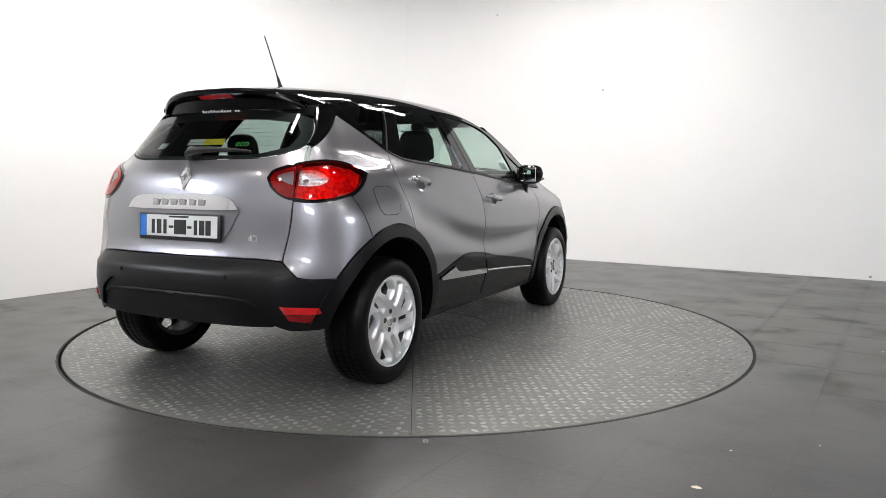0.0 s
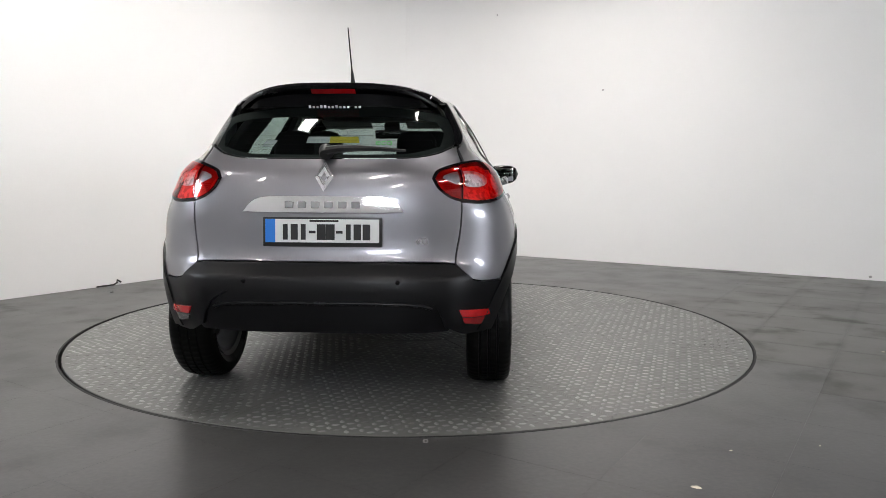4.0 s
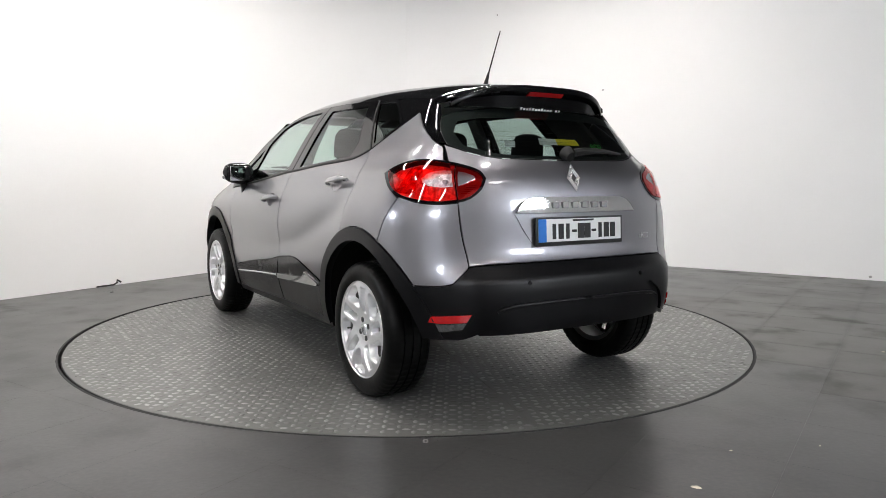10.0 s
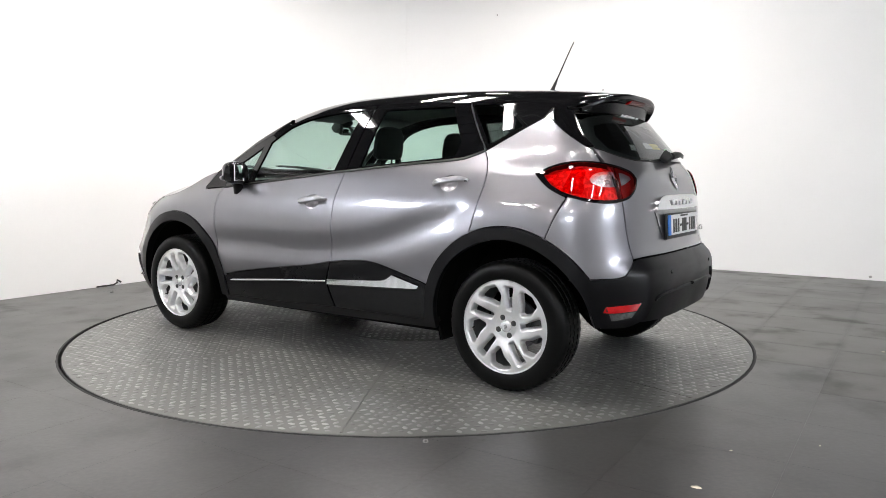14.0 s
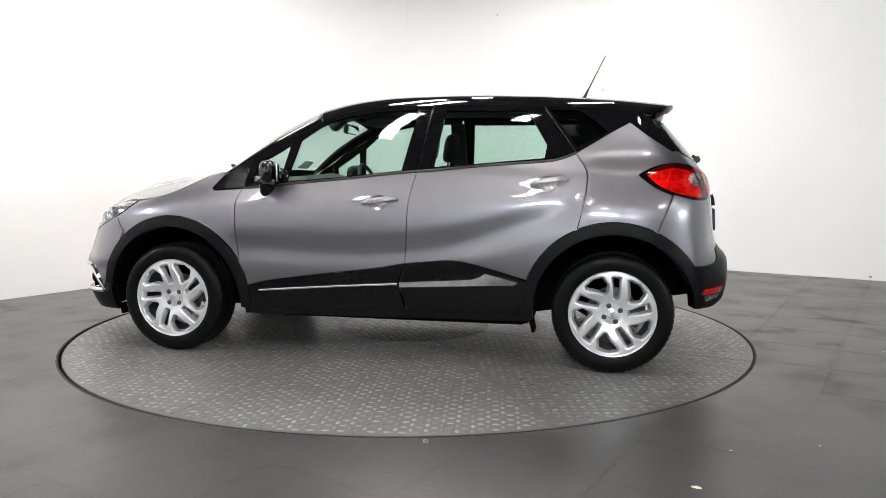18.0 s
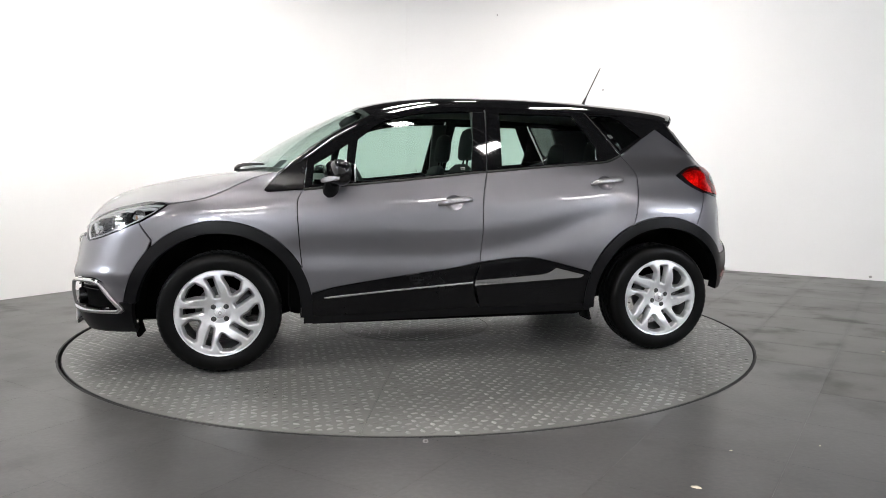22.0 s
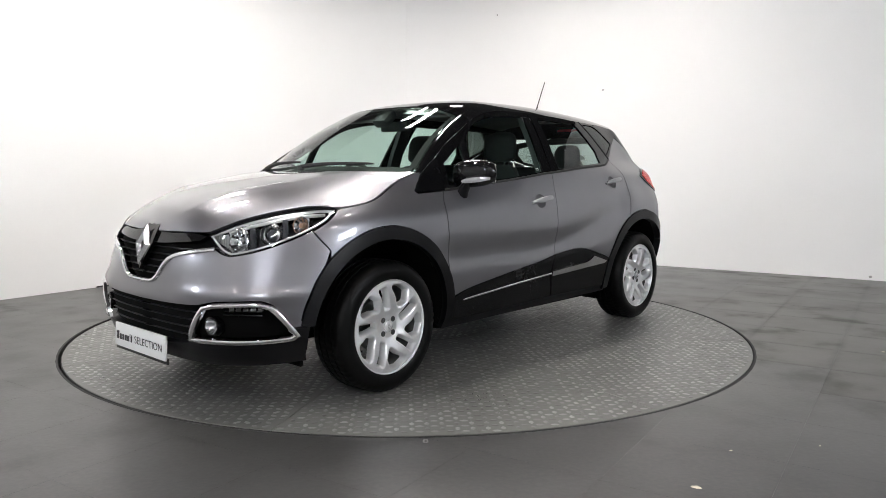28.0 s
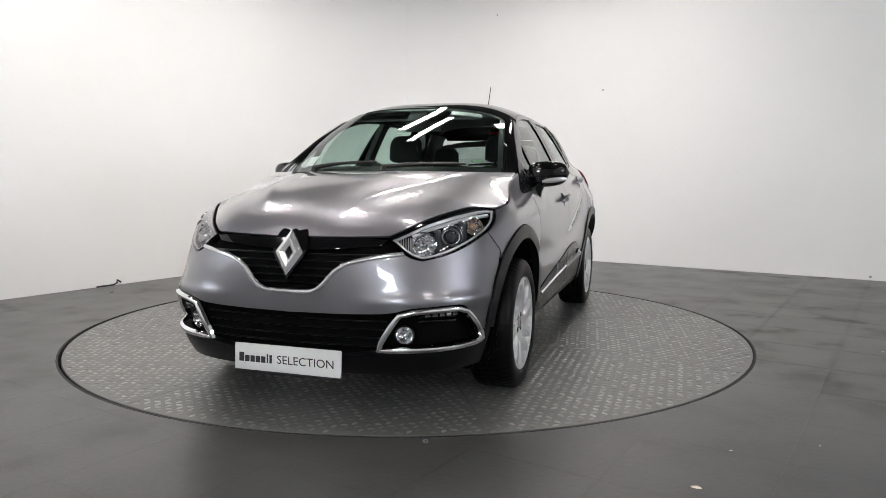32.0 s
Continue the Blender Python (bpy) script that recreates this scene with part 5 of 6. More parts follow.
diamond("badge", gate, pose(-1.852, 0, 1.062, 0, 20, 0), 0.142, 0.086, BADGE, "chrome lozenge badge")
for k, y in enumerate((0.150, 0.092, 0.032, -0.028, -0.090, -0.150)):
    part("badge_bar", box((0.004, 0.036, 0.030), (-1.9055, y, 0.938), 0.002, (0, -4, 0), 1), LETTER, bar, "small raised silver bar" if k == 0 else "")
words("engine_badge", "dCi", 0.042, pose(*skin(-2.02, 0.776, 0.014)[0][0:1], -skin(-2.02, 0.776)[0].y, 0.776, 90, 0, -98), BADGE, gate, 0.002)


def tail_lamp(sg):
    """A lamp of red and clear covers in a black rim, over a ribbed mirrored bowl."""
    outer = [(-1.462, 1.082), (-1.500, 1.103), (-1.560, 1.119), (-1.640, 1.129), (-1.745, 1.121), (-1.798, 1.111), (-1.812, 1.050), (-1.834, 0.964), (-1.764, 0.956), (-1.681, 0.964), (-1.590, 0.986), (-1.515, 1.026)]
    inner = [(-1.802, 1.110), (-1.846, 1.100), (-1.905, 1.080), (-1.930, 1.054), (-1.919, 1.013), (-1.882, 0.976), (-1.840, 0.962), (-1.818, 1.050)]
    base = panel("tail_light", TAIL, GLOSS, car, sg, 0.005, 0.03, 0.03, 0.025, "wraparound red and clear tail light", corner=40, gap=0.001, holes=[outer, inner])

    def bowl(s, z):
        """The bowl behind the covers: upright ribs low down, a smooth step above, a round hollow in the middle."""
        q = math.hypot((s + 1.775) / 0.062, (z - 1.052) / 0.034)
        hollow = math.exp(-(q / 0.9) ** 4)
        low = ease((1.035 - z) / 0.02) * (1 - hollow)
        rib = (s / 0.016) % 1.0
        step = (z / 0.021) % 1.0
        deep = -0.022 - 0.016 * hollow + 0.006 * low * abs(2 * rib - 1) + 0.005 * (1 - low) * (1 - hollow) * step
        p, n = skin(s, z, deep)
        lean = (0.55 if rib > 0.5 else -0.55) * low
        out = (n + Vector((lean, 0, (0.35 - 0.7 * step) * (1 - low))) + Vector((0.4 * (s + 1.775) / 0.062, 0, -0.7 * (z - 1.052) / 0.034)) * hollow).normalized()
        return p, out

    panel("lamp_bowl", [(s, z) for s, z in outer[:5]] + inner[1:7] + outer[8:], LAMP_SILVER, base, sg, 0, 0.0, 0.008, 0.007, "silvered ribbed bowl", gap=-0.004, shape=bowl, corner=40)
    chamber = [(-1.672, 1.052), (-1.690, 1.074), (-1.725, 1.088), (-1.765, 1.092), (-1.804, 1.090), (-1.812, 1.050), (-1.822, 1.016), (-1.770, 1.012), (-1.715, 1.018), (-1.685, 1.033)]
    glow_side = [(-1.808, 1.089), (-1.850, 1.083), (-1.895, 1.068), (-1.906, 1.054), (-1.880, 1.038), (-1.850, 1.024), (-1.826, 1.016), (-1.818, 1.050)]
    panel("red_lens", outer, RED_PANE, base, sg, 0.009, 0.006, 0.03, 0.02, "red outer lens", gap=0.0, corner=40, holes=[[(-1.680, 1.052), (-1.695, 1.072), (-1.728, 1.085), (-1.765, 1.089), (-1.796, 1.087), (-1.803, 1.050), (-1.812, 1.019), (-1.770, 1.015), (-1.718, 1.021), (-1.690, 1.035)]])
    panel("red_lens", inner, RED_PANE, base, sg, 0.009, 0.006, 0.03, 0.02, "red inner lens", gap=0.0, corner=40, holes=[[(-1.820, 1.085), (-1.850, 1.080), (-1.890, 1.066), (-1.899, 1.054), (-1.876, 1.041), (-1.850, 1.028), (-1.832, 1.022), (-1.826, 1.050)]])
    panel("clear_lens", chamber, COVER, base, sg, 0.0082, 0.004, 0.02, 0.02, "clear reversing lens", gap=0.0, corner=40)
    panel("clear_lens", glow_side, COVER, base, sg, 0.0082, 0.004, 0.02, 0.02, "clear inner lens", gap=0.0, corner=40)
    # the deeper red of the stop lamp outside the chamber
    panel("deep_red_lens", [(-1.560, 1.000), (-1.580, 1.050), (-1.600, 1.100), (-1.640, 1.112), (-1.668, 1.095), (-1.655, 1.052), (-1.660, 1.010), (-1.650, 0.985), (-1.600, 0.992)], RED_PANE, base, sg, -0.004, 0.002, 0.03, 0.02, "deep red inner screen", gap=0.0)
    c, _ = skin(-1.775, 1.052, -0.030)
    part("lamp_bulb", lathe([(0.0, -0.024), (0.007, -0.020), (0.010, -0.008), (0.009, 0.006)], 14, "X", (c.x, c.y * sg, c.z)), CLEAR_LENS, base, "clear bulb")
    for k in range(5):
        z = 0.990 + k * 0.009
        strip("lens_rib", [(-1.846 - 0.006 * k, z), (-1.866, z), (-1.884 - 0.006 * k, z)], 0.0026, 0.002, RED_DARK, base, sg, 0.006)


two(tail_lamp)


def rear_corner(sg):
    corner = panel("bumper_corner", [(-1.592, 0.976), TAIL[12], TAIL[11], TAIL[10]] + GATE[3:] + BUMP_TOP[5:6] + BUMP_TOP[4::-1] + arch(-AX, ARCH_OUT, 148.5, 118, 6) + [(-1.503, 0.762), (-1.546, 0.880)], PAINT, car, sg, label=paint_label, corner=30)


two(rear_corner)
bumper = panel("rear_bumper", arch(-AX, ARCH_IN + 0.02, 177, 142, 6)[0:] + BUMP_TOP[0:] + [(END_R, 0.560), (-2.30, 0.558), (-2.10, 0.553), (-2.03, 0.500), (-1.975, 0.395), (-1.900, 0.362), (-1.860, 0.352)], TRIM, car, both=True, label="black textured plastic rear bumper", corner=34, off=0.003, depth=0.03)
panel("bumper_shelf", [(END_R, 0.572), (-2.32, 0.570), (-2.09, 0.567), (-2.00, 0.505), (-2.04, 0.470), (-2.14, 0.490), (-2.30, 0.502), (END_R, 0.505)], TRIM, bumper, both=True, off=-0.012, depth=0.02, label="black bumper shelf", corner=34)
panel("diffuser", [(END_R, 0.512), (-2.06, 0.505), (-1.99, 0.480), (-1.93, 0.392), (-1.95, 0.366), (-2.15, 0.362), (END_R, 0.362)], TRIM, bumper, both=True, off=-0.012, depth=0.05, label="black lower bumper insert", corner=34)
strip("bumper_ridge", along([(-2.035, 0.476), (-2.075, 0.492), (-2.15, 0.500), (-2.30, 0.504), (END_R, 0.504)], 5), 0.016, 0.010, TRIM, bumper, 1, -0.012, both=True)


def reflector(sg):
    r = panel("reflector", [(-1.763, 0.462), (-1.850, 0.468), (-1.926, 0.475), (-1.905, 0.440), (-1.800, 0.432), (-1.750, 0.436)], RED, bumper, sg, 0.010, 0.012, 0.03, 0.02, "red rear reflector", gap=0.0, corner=15)
    panel("fog_lens", [(-1.752, 0.432), (-1.800, 0.428), (-1.904, 0.436), (-1.885, 0.408), (-1.803, 0.394), (-1.745, 0.400)], SMOKED if sg > 0 else RED_DARK, r, sg, 0.009, 0.012, 0.03, 0.02, "clear lower lamp lens" if sg > 0 else "", gap=0.0, corner=15)
    part("parking_sensor", lathe([(0, 0.004), (0.009, 0.003), (0.010, 0)], 14, "X"), SATIN, bumper).matrix_basis = Matrix.Translation((skin(-2.18, 0.600, 0.003)[0].x, skin(-2.18, 0.600)[0].y * sg, 0.600)) @ pose(0, 0, 0, 0, 0, 180)


two(reflector)
# fuel flap, on the right side only
flap = [(-1.425, 1.000), (-1.400, 1.014), (-1.270, 1.014), (-1.238, 0.990), (-1.235, 0.930), (-1.262, 0.880), (-1.300, 0.872), (-1.400, 0.874), (-1.430, 0.900), (-1.436, 0.950)]
# no gap is cut: a black sheet under the flap paints its shaded line
panel("fuel_flap_gap", flap, SEAL, car, -1, 0.0008, 0.001, 0.03, 0.03, "dark gap round the fuel flap", gap=-0.001)
panel("fuel_flap", flap, PAINT, car, -1, 0.0022, 0.002, 0.03, 0.03, paint_label, gap=0.003)

# ---- nose: bumper, grilles, lamps, badge, plate ----
front = panel("front_bumper", [(1.638, 0.786), (1.592, 0.727)] + arch(AX, ARCH_OUT, 42, 11, 8) + CHIN + [(1.760, 0.430), (1.806, 0.502), (1.840, 0.519), (1.920, 0.518), (2.005, 0.511), (2.055, 0.496)] + GRILLE_LOW
              + SMILE[::-1] + [(1.995, 0.720), HEAD[9], HEAD[10], HEAD[11], HEAD[12]], PAINT, car, both=True, label=paint_label, corner=30)
panel("upper_grille", [(2.062, 0.800), (2.150, 0.808), (2.260, 0.803), (2.372, 0.806), (2.405, 0.834), (2.425, 0.846), (END_F, 0.848)] + [(END_F, 0.572), (2.400, 0.572), (2.350, 0.578), (2.314, 0.604), (2.264, 0.667), (2.209, 0.702), (2.112, 0.727), (2.030, 0.740), (2.036, 0.764)],
      DARK, front, both=True, off=-0.030, depth=0.02, label="black upper grille", corner=34)
panel("grille_bar", [(2.068, 0.796), (2.150, 0.808), (2.260, 0.804), (2.372, 0.806), (2.405, 0.834), (2.425, 0.846), (END_F, 0.850), (END_F, 0.748), (2.30, 0.752), (2.10, 0.770)], GLOSS, front, both=True, off=-0.004, depth=0.03, label="gloss black grille bar", corner=30)
for k in range(5):
    z = 0.738 - k * 0.033
    s0 = 2.07 + (0.10 if k == 1 else 0) + (0.16 if k == 2 else 0) + (0.20 if k == 3 else 0) + (0.225 if k == 4 else 0)
    strip("grille_slat", [(s0 + (END_F - s0) * i / 8, z) for i in range(9)], 0.007, 0.010, TRIM, front, 1, -0.027, both=True)
strip("chrome_smile", along(SMILE, 6), 0.020, 0.010, SILVER_TRIM, front, 1, 0.001, both=True, label="chrome line under the upper grille")
badge = diamond("badge", front, pose(2.128, 0, 0.737, 0, -17, 0), 0.205, 0.135, BADGE, "chrome lozenge badge", 1)
panel("badge_mount", [(2.385, 0.822), (2.405, 0.845), (2.425, 0.856), (END_F, 0.858), (END_F, 0.62), (2.425, 0.66), (2.375, 0.745)], GLOSS, front, both=True, off=0.008, depth=0.02, label="gloss black mount of the badge", corner=40)
panel("lower_grille", [(2.060, 0.488)] + GRILLE_LOW + [(END_F, 0.292), (2.26, 0.292), (2.120, 0.318), (2.118, 0.340), (2.112, 0.365), (2.080, 0.440)], DARK, front, both=True, off=-0.030, depth=0.03, label="black lower grille", corner=34)
for k in range(4):
    z = 0.455 - k * 0.038
    s0 = 2.085 + k * 0.008
    strip("grille_slat", [(s0 + (END_F - s0) * i / 8, z - 0.004 * i / 8) for i in range(9)], 0.006, 0.008, TRIM, front, 1, -0.027, both=True)
panel("front_lip", arch(AX, ARCH_IN + 0.02, 8, -9, 4) + [(1.690, 0.225), (1.85, 0.220), (2.15, 0.215), (END_F, 0.213), (END_F, 0.300), (2.26, 0.298), (2.125, 0.318), (1.90, 0.326), (1.735, 0.334), (1.714, 0.350), (1.742, 0.392), (1.672, 0.394)], TRIM, front, both=True, off=0.004, depth=0.04, label="black plastic chin of the bumper", corner=34)


def fog(sg):
    def inner(k):
        cx, cz = 1.92, 0.420
        return [(cx + (s - cx) * k, cz + (z - cz) * (k - 0.05)) for s, z in FOG]
    ring = strip("fog_surround", [tuple(q) for q in dense(inner(0.95), 0.03, 36)], 0.026, 0.018, CHROME, front, sg, 0.0, "rounded chrome frame round the fog light", closed=True)
    panel("fog_recess", inner(0.98), DARK, ring, sg, -0.045, 0.004, 0.05, 0.04, "black fog light recess")
    c, n = skin(2.025, 0.395, -0.028)
    m = Matrix.Translation((c.x, c.y * sg, c.z)) @ pose(0, 0, 0, 0, 0, 12 * sg)
    lamp = part("fog_light", lathe([(0.038, 0.016), (0.044, 0.012), (0.046, 0.0), (0.046, -0.03)], 24, "X"), SATIN, ring, "round fog light")
    lamp.matrix_basis = m
    bulb = part("fog_bowl", lathe([(0.0, -0.004), (0.006, -0.002), (0.009, -0.014), (0.024, -0.008), (0.037, 0.012)], 24, "X"), BOWL, ring, "mirrored fog light bowl")
    part("fog_lens", lathe([(0.0, 0.014), (0.020, 0.013), (0.038, 0.008)], 24, "X"), COVER, ring, "clear fog lens").matrix_basis = m
    bulb.matrix_basis = m
    for z in (0.470, 0.452):
        strip("recess_blade", [(1.84, z), (1.90, z + 0.003), (1.98, z + 0.003)], 0.012, 0.010, SATIN, ring, sg, -0.035)
    for k in range(5):
        strip("running_light", [(1.835 + 0.026 * k, 0.478), (1.853 + 0.026 * k, 0.478)], 0.014, 0.006, SMOKED, ring, sg, -0.026)


two(fog)


def fluted(profile, n, deep):
    """A turned bowl whose facets stand in and out by turns, about X."""
    vs, fs, m = [], [], len(profile)
    for k in range(n):
        c, q = math.cos(k * math.tau / n), math.sin(k * math.tau / n)
        for i, (r, a) in enumerate(profile):
            a += deep * (k % 2) * (0 < i < m - 2)
            vs.append((a, r * c, r * q))
    for k in range(n):
        o, e = k * m, ((k + 1) % n) * m
        fs += [(o + i, o + i + 1, e + i + 1, e + i) for i in range(m - 1)]
    return vs, fs


def head_lamp(sg):
    house = panel("headlight", HEAD, LAMP_GREY, car, sg, -0.070, 0.004, 0.04, 0.03, "swept-back headlight with clear cover and chrome bowls", corner=36)
    panel("lamp_side", HEAD, GLOSS, house, sg, 0.001, 0.065, 0.04, 0.03, holes=[[tuple(q) for q in shrunk(dense(HEAD, 0.03, 36), 0.007)]], corner=36, label="gloss black edge of the headlight")
    panel("lamp_cover", HEAD, COVER, house, sg, 0.004, 0.0, 0.05, 0.04, "clear headlight cover", corner=36, gap=0.0)
    for s, z, r, dep, lab in ((1.942, 0.782, 0.056, 0.034, "faceted chrome main-beam bowl"), (1.822, 0.815, 0.050, 0.010, "projector lens in a chrome ring"), (1.700, 0.857, 0.040, 0.020, "faceted chrome indicator bowl")):
        c, n = skin(s, z, -0.028)
        yaw = math.degrees(math.atan2(n.y, n.x)) * 0.45
        m = Matrix.Translation((c.x, c.y * sg, c.z)) @ pose(0, 0, 0, 0, -6, yaw * sg)
        if lab.startswith("proj"):
            b = part("lamp_bowl", lathe([(0.030, -dep), (r * 0.78, -dep * 0.6), (r * 0.86, 0.004), (r * 0.94, 0.010), (r, 0.006), (r * 1.04, -0.006), (r * 1.04, -0.03)], 32, "X"), BOWL, house, lab)
            q = part("projector_lens", lathe([(0.0, 0.018), (0.014, 0.015), (0.026, 0.005), (0.034, -0.008)], 24, "X"), CLEAR_DARK, house, "dark glass projector lens")
        else:
            b = part("lamp_bowl", fluted([(0.008, -dep), (r * 0.40, -dep * 0.92), (r * 0.72, -dep * 0.5), (r * 0.93, -dep * 0.1), (r, 0.006), (r * 1.05, 0.004), (r * 1.05, -0.03)], 18, 0.004), BOWL, house, lab, smooth=False)
            q = part("bulb", lathe([(0.0, 0.008), (0.012, 0.004), (0.014, -0.016)], 14, "X"), AMBER if "indicator" in lab else BOWL, house, "amber indicator bulb" if "indicator" in lab else "chrome bulb shield")
        b.matrix_basis = m
        q.matrix_basis = m
    strip("lamp_brow", [tuple(q) for q in shrunk(dense(HEAD, 0.03, 36), 0.013)], 0.010, 0.008, BRIGHT, house, sg, -0.012, "silver line round the headlight", closed=True)
    strip("lamp_brow", along([(1.60, 0.896), (1.70, 0.890), (1.80, 0.872), (1.90, 0.846), (1.98, 0.815)], 5), 0.012, 0.010, BRIGHT, house, sg, -0.018, "silver brow inside the headlight")
    # black bridges between the bowls and the clear ribbed tip beside the grille
    for s, z in ((1.884, 0.795), (1.762, 0.832)):
        c, n = skin(s, z, -0.040)
        part("lamp_bridge", box((0.05, 0.030, 0.115), (c.x, c.y * sg, c.z), 0.010, (0, 0, math.degrees(math.atan2(n.y, n.x)) * sg)), CLEAR_DARK, house)
    for k in range(7):
        c, n = skin(1.988 + 0.009 * k, 0.785 + 0.002 * k, -0.030)
        part("reflector_fin", box((0.012, 0.004, 0.062 - 0.006 * k), (c.x, c.y * sg, c.z), 0.0012, (0, 0, 25 * sg), 1), BRIGHT, house)


two(head_lamp)

sel = part("front_plate", box((0.012, 0.522, 0.118), (2.160, 0, 0.270), 0.006, (0, -3, 0)), PLATE, front, "white advertising plate on the front bumper")
part("plate_frame", box((0.010, 0.530, 0.028), (2.154, 0, 0.208), 0.004, (0, -3, 0)), INK, sel, "black lower edge of the plate holder")
words("plate_word", "SELECTION", 0.052, pose(2.1667, 0.092, 0.266, 90, 0, 90), INK_GREY, sel, 0.0004, squeeze=1.05)
for k, (w, h) in enumerate(((0.024, 0.040), (0.022, 0.028), (0.022, 0.028), (0.022, 0.028), (0.022, 0.028), (0.007, 0.040), (0.012, 0.036))):
    part("plate_bar", box((0.002, w, h), (2.1665, -0.225 + (0.0, 0.029, 0.056, 0.083, 0.110, 0.131, 0.147)[k] + 0.0, 0.2485 + h / 2), 0.0008, (0, -3, 0), 1), INK_GREY, sel, "grey bar in place of a brand letter" if k == 0 else "")
for y, w in ((-0.05, 0.14), (0.08, 0.08), (0.18, 0.07)):
    part("plate_bar", box((0.002, w, 0.006), (2.1595, y, 0.2065), 0.0005, (0, -3, 0), 1), INK_GREY, sel)


# windscreen wipers
def wiper_blade(y0, y1, k1):
    pts = [screen_at(0.030 + (k1 - 0.030) * u, y0 + (y1 - y0) * u, 0.014 + 0.008 * math.sin(math.pi * u))[0] for u in (i / 10 for i in range(11))]
    w = part("wiper", tube(pts, [0.013, 0.013, 0.012, 0.012, 0.011, 0.010, 0.009, 0.009, 0.008, 0.007, 0.005], 6), SEAL, windscreen, "black windscreen wiper")
    p = pts[0]
    part("wiper_spindle", lathe([(0, 0.03), (0.016, 0.026), (0.02, 0.0)], 12, "Z", tuple(p + Vector((0, 0, -0.02)))), SEAL, w)


wiper_blade(-0.62, 0.02, 0.085)
wiper_blade(0.10, 0.72, 0.075)


# ---- wheels ----
def wheel_parts():
    """One wheel about its own middle, its outer face towards +y."""
    prof = [(0.231, 0.076), (0.222, 0.070), (0.207, 0.052), (0.200, -0.09), (0.226, -0.10)]
    # the barrel's silver is coloured dark for the shade behind the spokes
    hubm = part("wheel", lathe(prof, 64), ALLOY_DARK, car, "five-pair-spoke silver alloy wheel with black tyre")
    tread = [(0.222, 0.092), (0.234, 0.103), (0.250, 0.110), (0.280, 0.112), (0.305, 0.106), (0.318, 0.096), (0.326, 0.080), (0.3285, 0.064),
             (0.3285, 0.048), (0.321, 0.046), (0.321, 0.040), (0.3285, 0.038), (0.3285, 0.006), (0.321, 0.004), (0.321, -0.004), (0.3285, -0.006), (0.3285, -0.038), (0.321, -0.040),
             (0.321, -0.046), (0.3285, -0.048), (0.3285, -0.064), (0.326, -0.080), (0.318, -0.096), (0.305, -0.106), (0.26, -0.112), (0.222, -0.092)]
    n = 180
    vs, fs, m = [], [], len(tread)
    for k in range(n):
        a = k * math.tau / n
        for i, (r, y) in enumerate(tread):
            if k % 3 == 0 and (5 <= i <= 8 or 19 <= i <= 22):
                r -= 0.0025
            if k % 3 == 1 and (11 <= i <= 12 or 15 <= i <= 16):
                r -= 0.003
            if 0.253 < r < 0.285 and (k % 60) in range(10, 26) and k % 2 == 0:
                r, y = r, y + 0.0022
            vs.append((r * math.cos(a), y, r * math.sin(a)))
    for k in range(n):
        for i in range(m - 1):
            q = (k + 1) % n
            fs.append((k * m + i, k * m + i + 1, q * m + i + 1, q * m + i))
    part("tyre", (vs, fs), RUBBER, hubm, "black rubber tyre with worn tread", sharp=35)
    lip = [(0.2370, 0.088), (0.2375, 0.101), (0.2350, 0.105), (0.2310, 0.104), (0.2285, 0.098), (0.226, 0.080), (0.214, 0.060)]
    part("rim_lip", lathe(lip, 72), ALLOY, hubm, "silver alloy rim lip")
    # the face: five alike sectors, each a pair of swept spokes parted by a slot, with half a large opening on either side
    S = 0.2345

    def inside(pts, px, pz):
        """Distance into a polygon: positive inside it."""
        best, odd = 9.0, False
        for (ax, az), (bx, bz) in zip(pts, pts[1:] + pts[:1]):
            ex, ez = bx - ax, bz - az
            w = max(0.0, min(1.0, ((px - ax) * ex + (pz - az) * ez) / (ex * ex + ez * ez)))
            best = min(best, math.hypot(px - ax - w * ex, pz - az - w * ez))
            if (az > pz) != (bz > pz) and px < ax + (pz - az) / (bz - az) * ex:
                odd = not odd
        return best if odd else -best

    def shrunk(pts, by):
        cx, cz = sum(p[0] for p in pts) / len(pts), sum(p[1] for p in pts) / len(pts)
        out = []
        for x, z in pts:
            q = max(1 - by / math.hypot(x - cx, z - cz), 0.2)
            out.append((S * (cx + (x - cx) * q), S * (cz + (z - cz) * q)))
        return out

    hole = [(0.070, 0.870), (0.31, 0.875), (0.52, 0.720), (0.465, 0.485), (0.27, 0.385), (0.165, 0.60)]
    slot = [(-0.300, 0.800), (-0.150, 0.845), (-0.010, 0.375), (-0.085, 0.36)]
    ca, sa = math.cos(math.radians(72)), math.sin(math.radians(72))
    other = [(x * ca - z * sa, x * sa + z * ca) for x, z in hole]
    shapes = [(shrunk(hole, 0.075), 0.066 * S), (shrunk(other, 0.075), 0.066 * S), (shrunk(slot, 0.030), 0.036 * S)]
    nr, na = 104, 140
    vs, deep = [], []
    for i in range(nr + 1):
        r = 0.056 + (0.2315 - 0.056) * i / nr
        for k in range(na + 1):
            a = math.radians(66 + 72 * k / na)
            x, z = r * math.cos(a), r * math.sin(a)
            d = max(inside(p, x, z) + e for p, e in shapes)
            u = (r - 0.056) / 0.1755
            y = 0.0835 + 0.015 * math.sin(math.pi * min(u * 0.90, 1)) ** 1.3 + 0.013 * u
            w = max(0.0, min(1.0, (d + 0.0050) / 0.0130))
            y -= 0.005 * min(1.0, max(0.0, (d + 0.0100) / 0.0100)) ** 1.5 + 0.034 * w * w
            vs.append((-x, y, z))
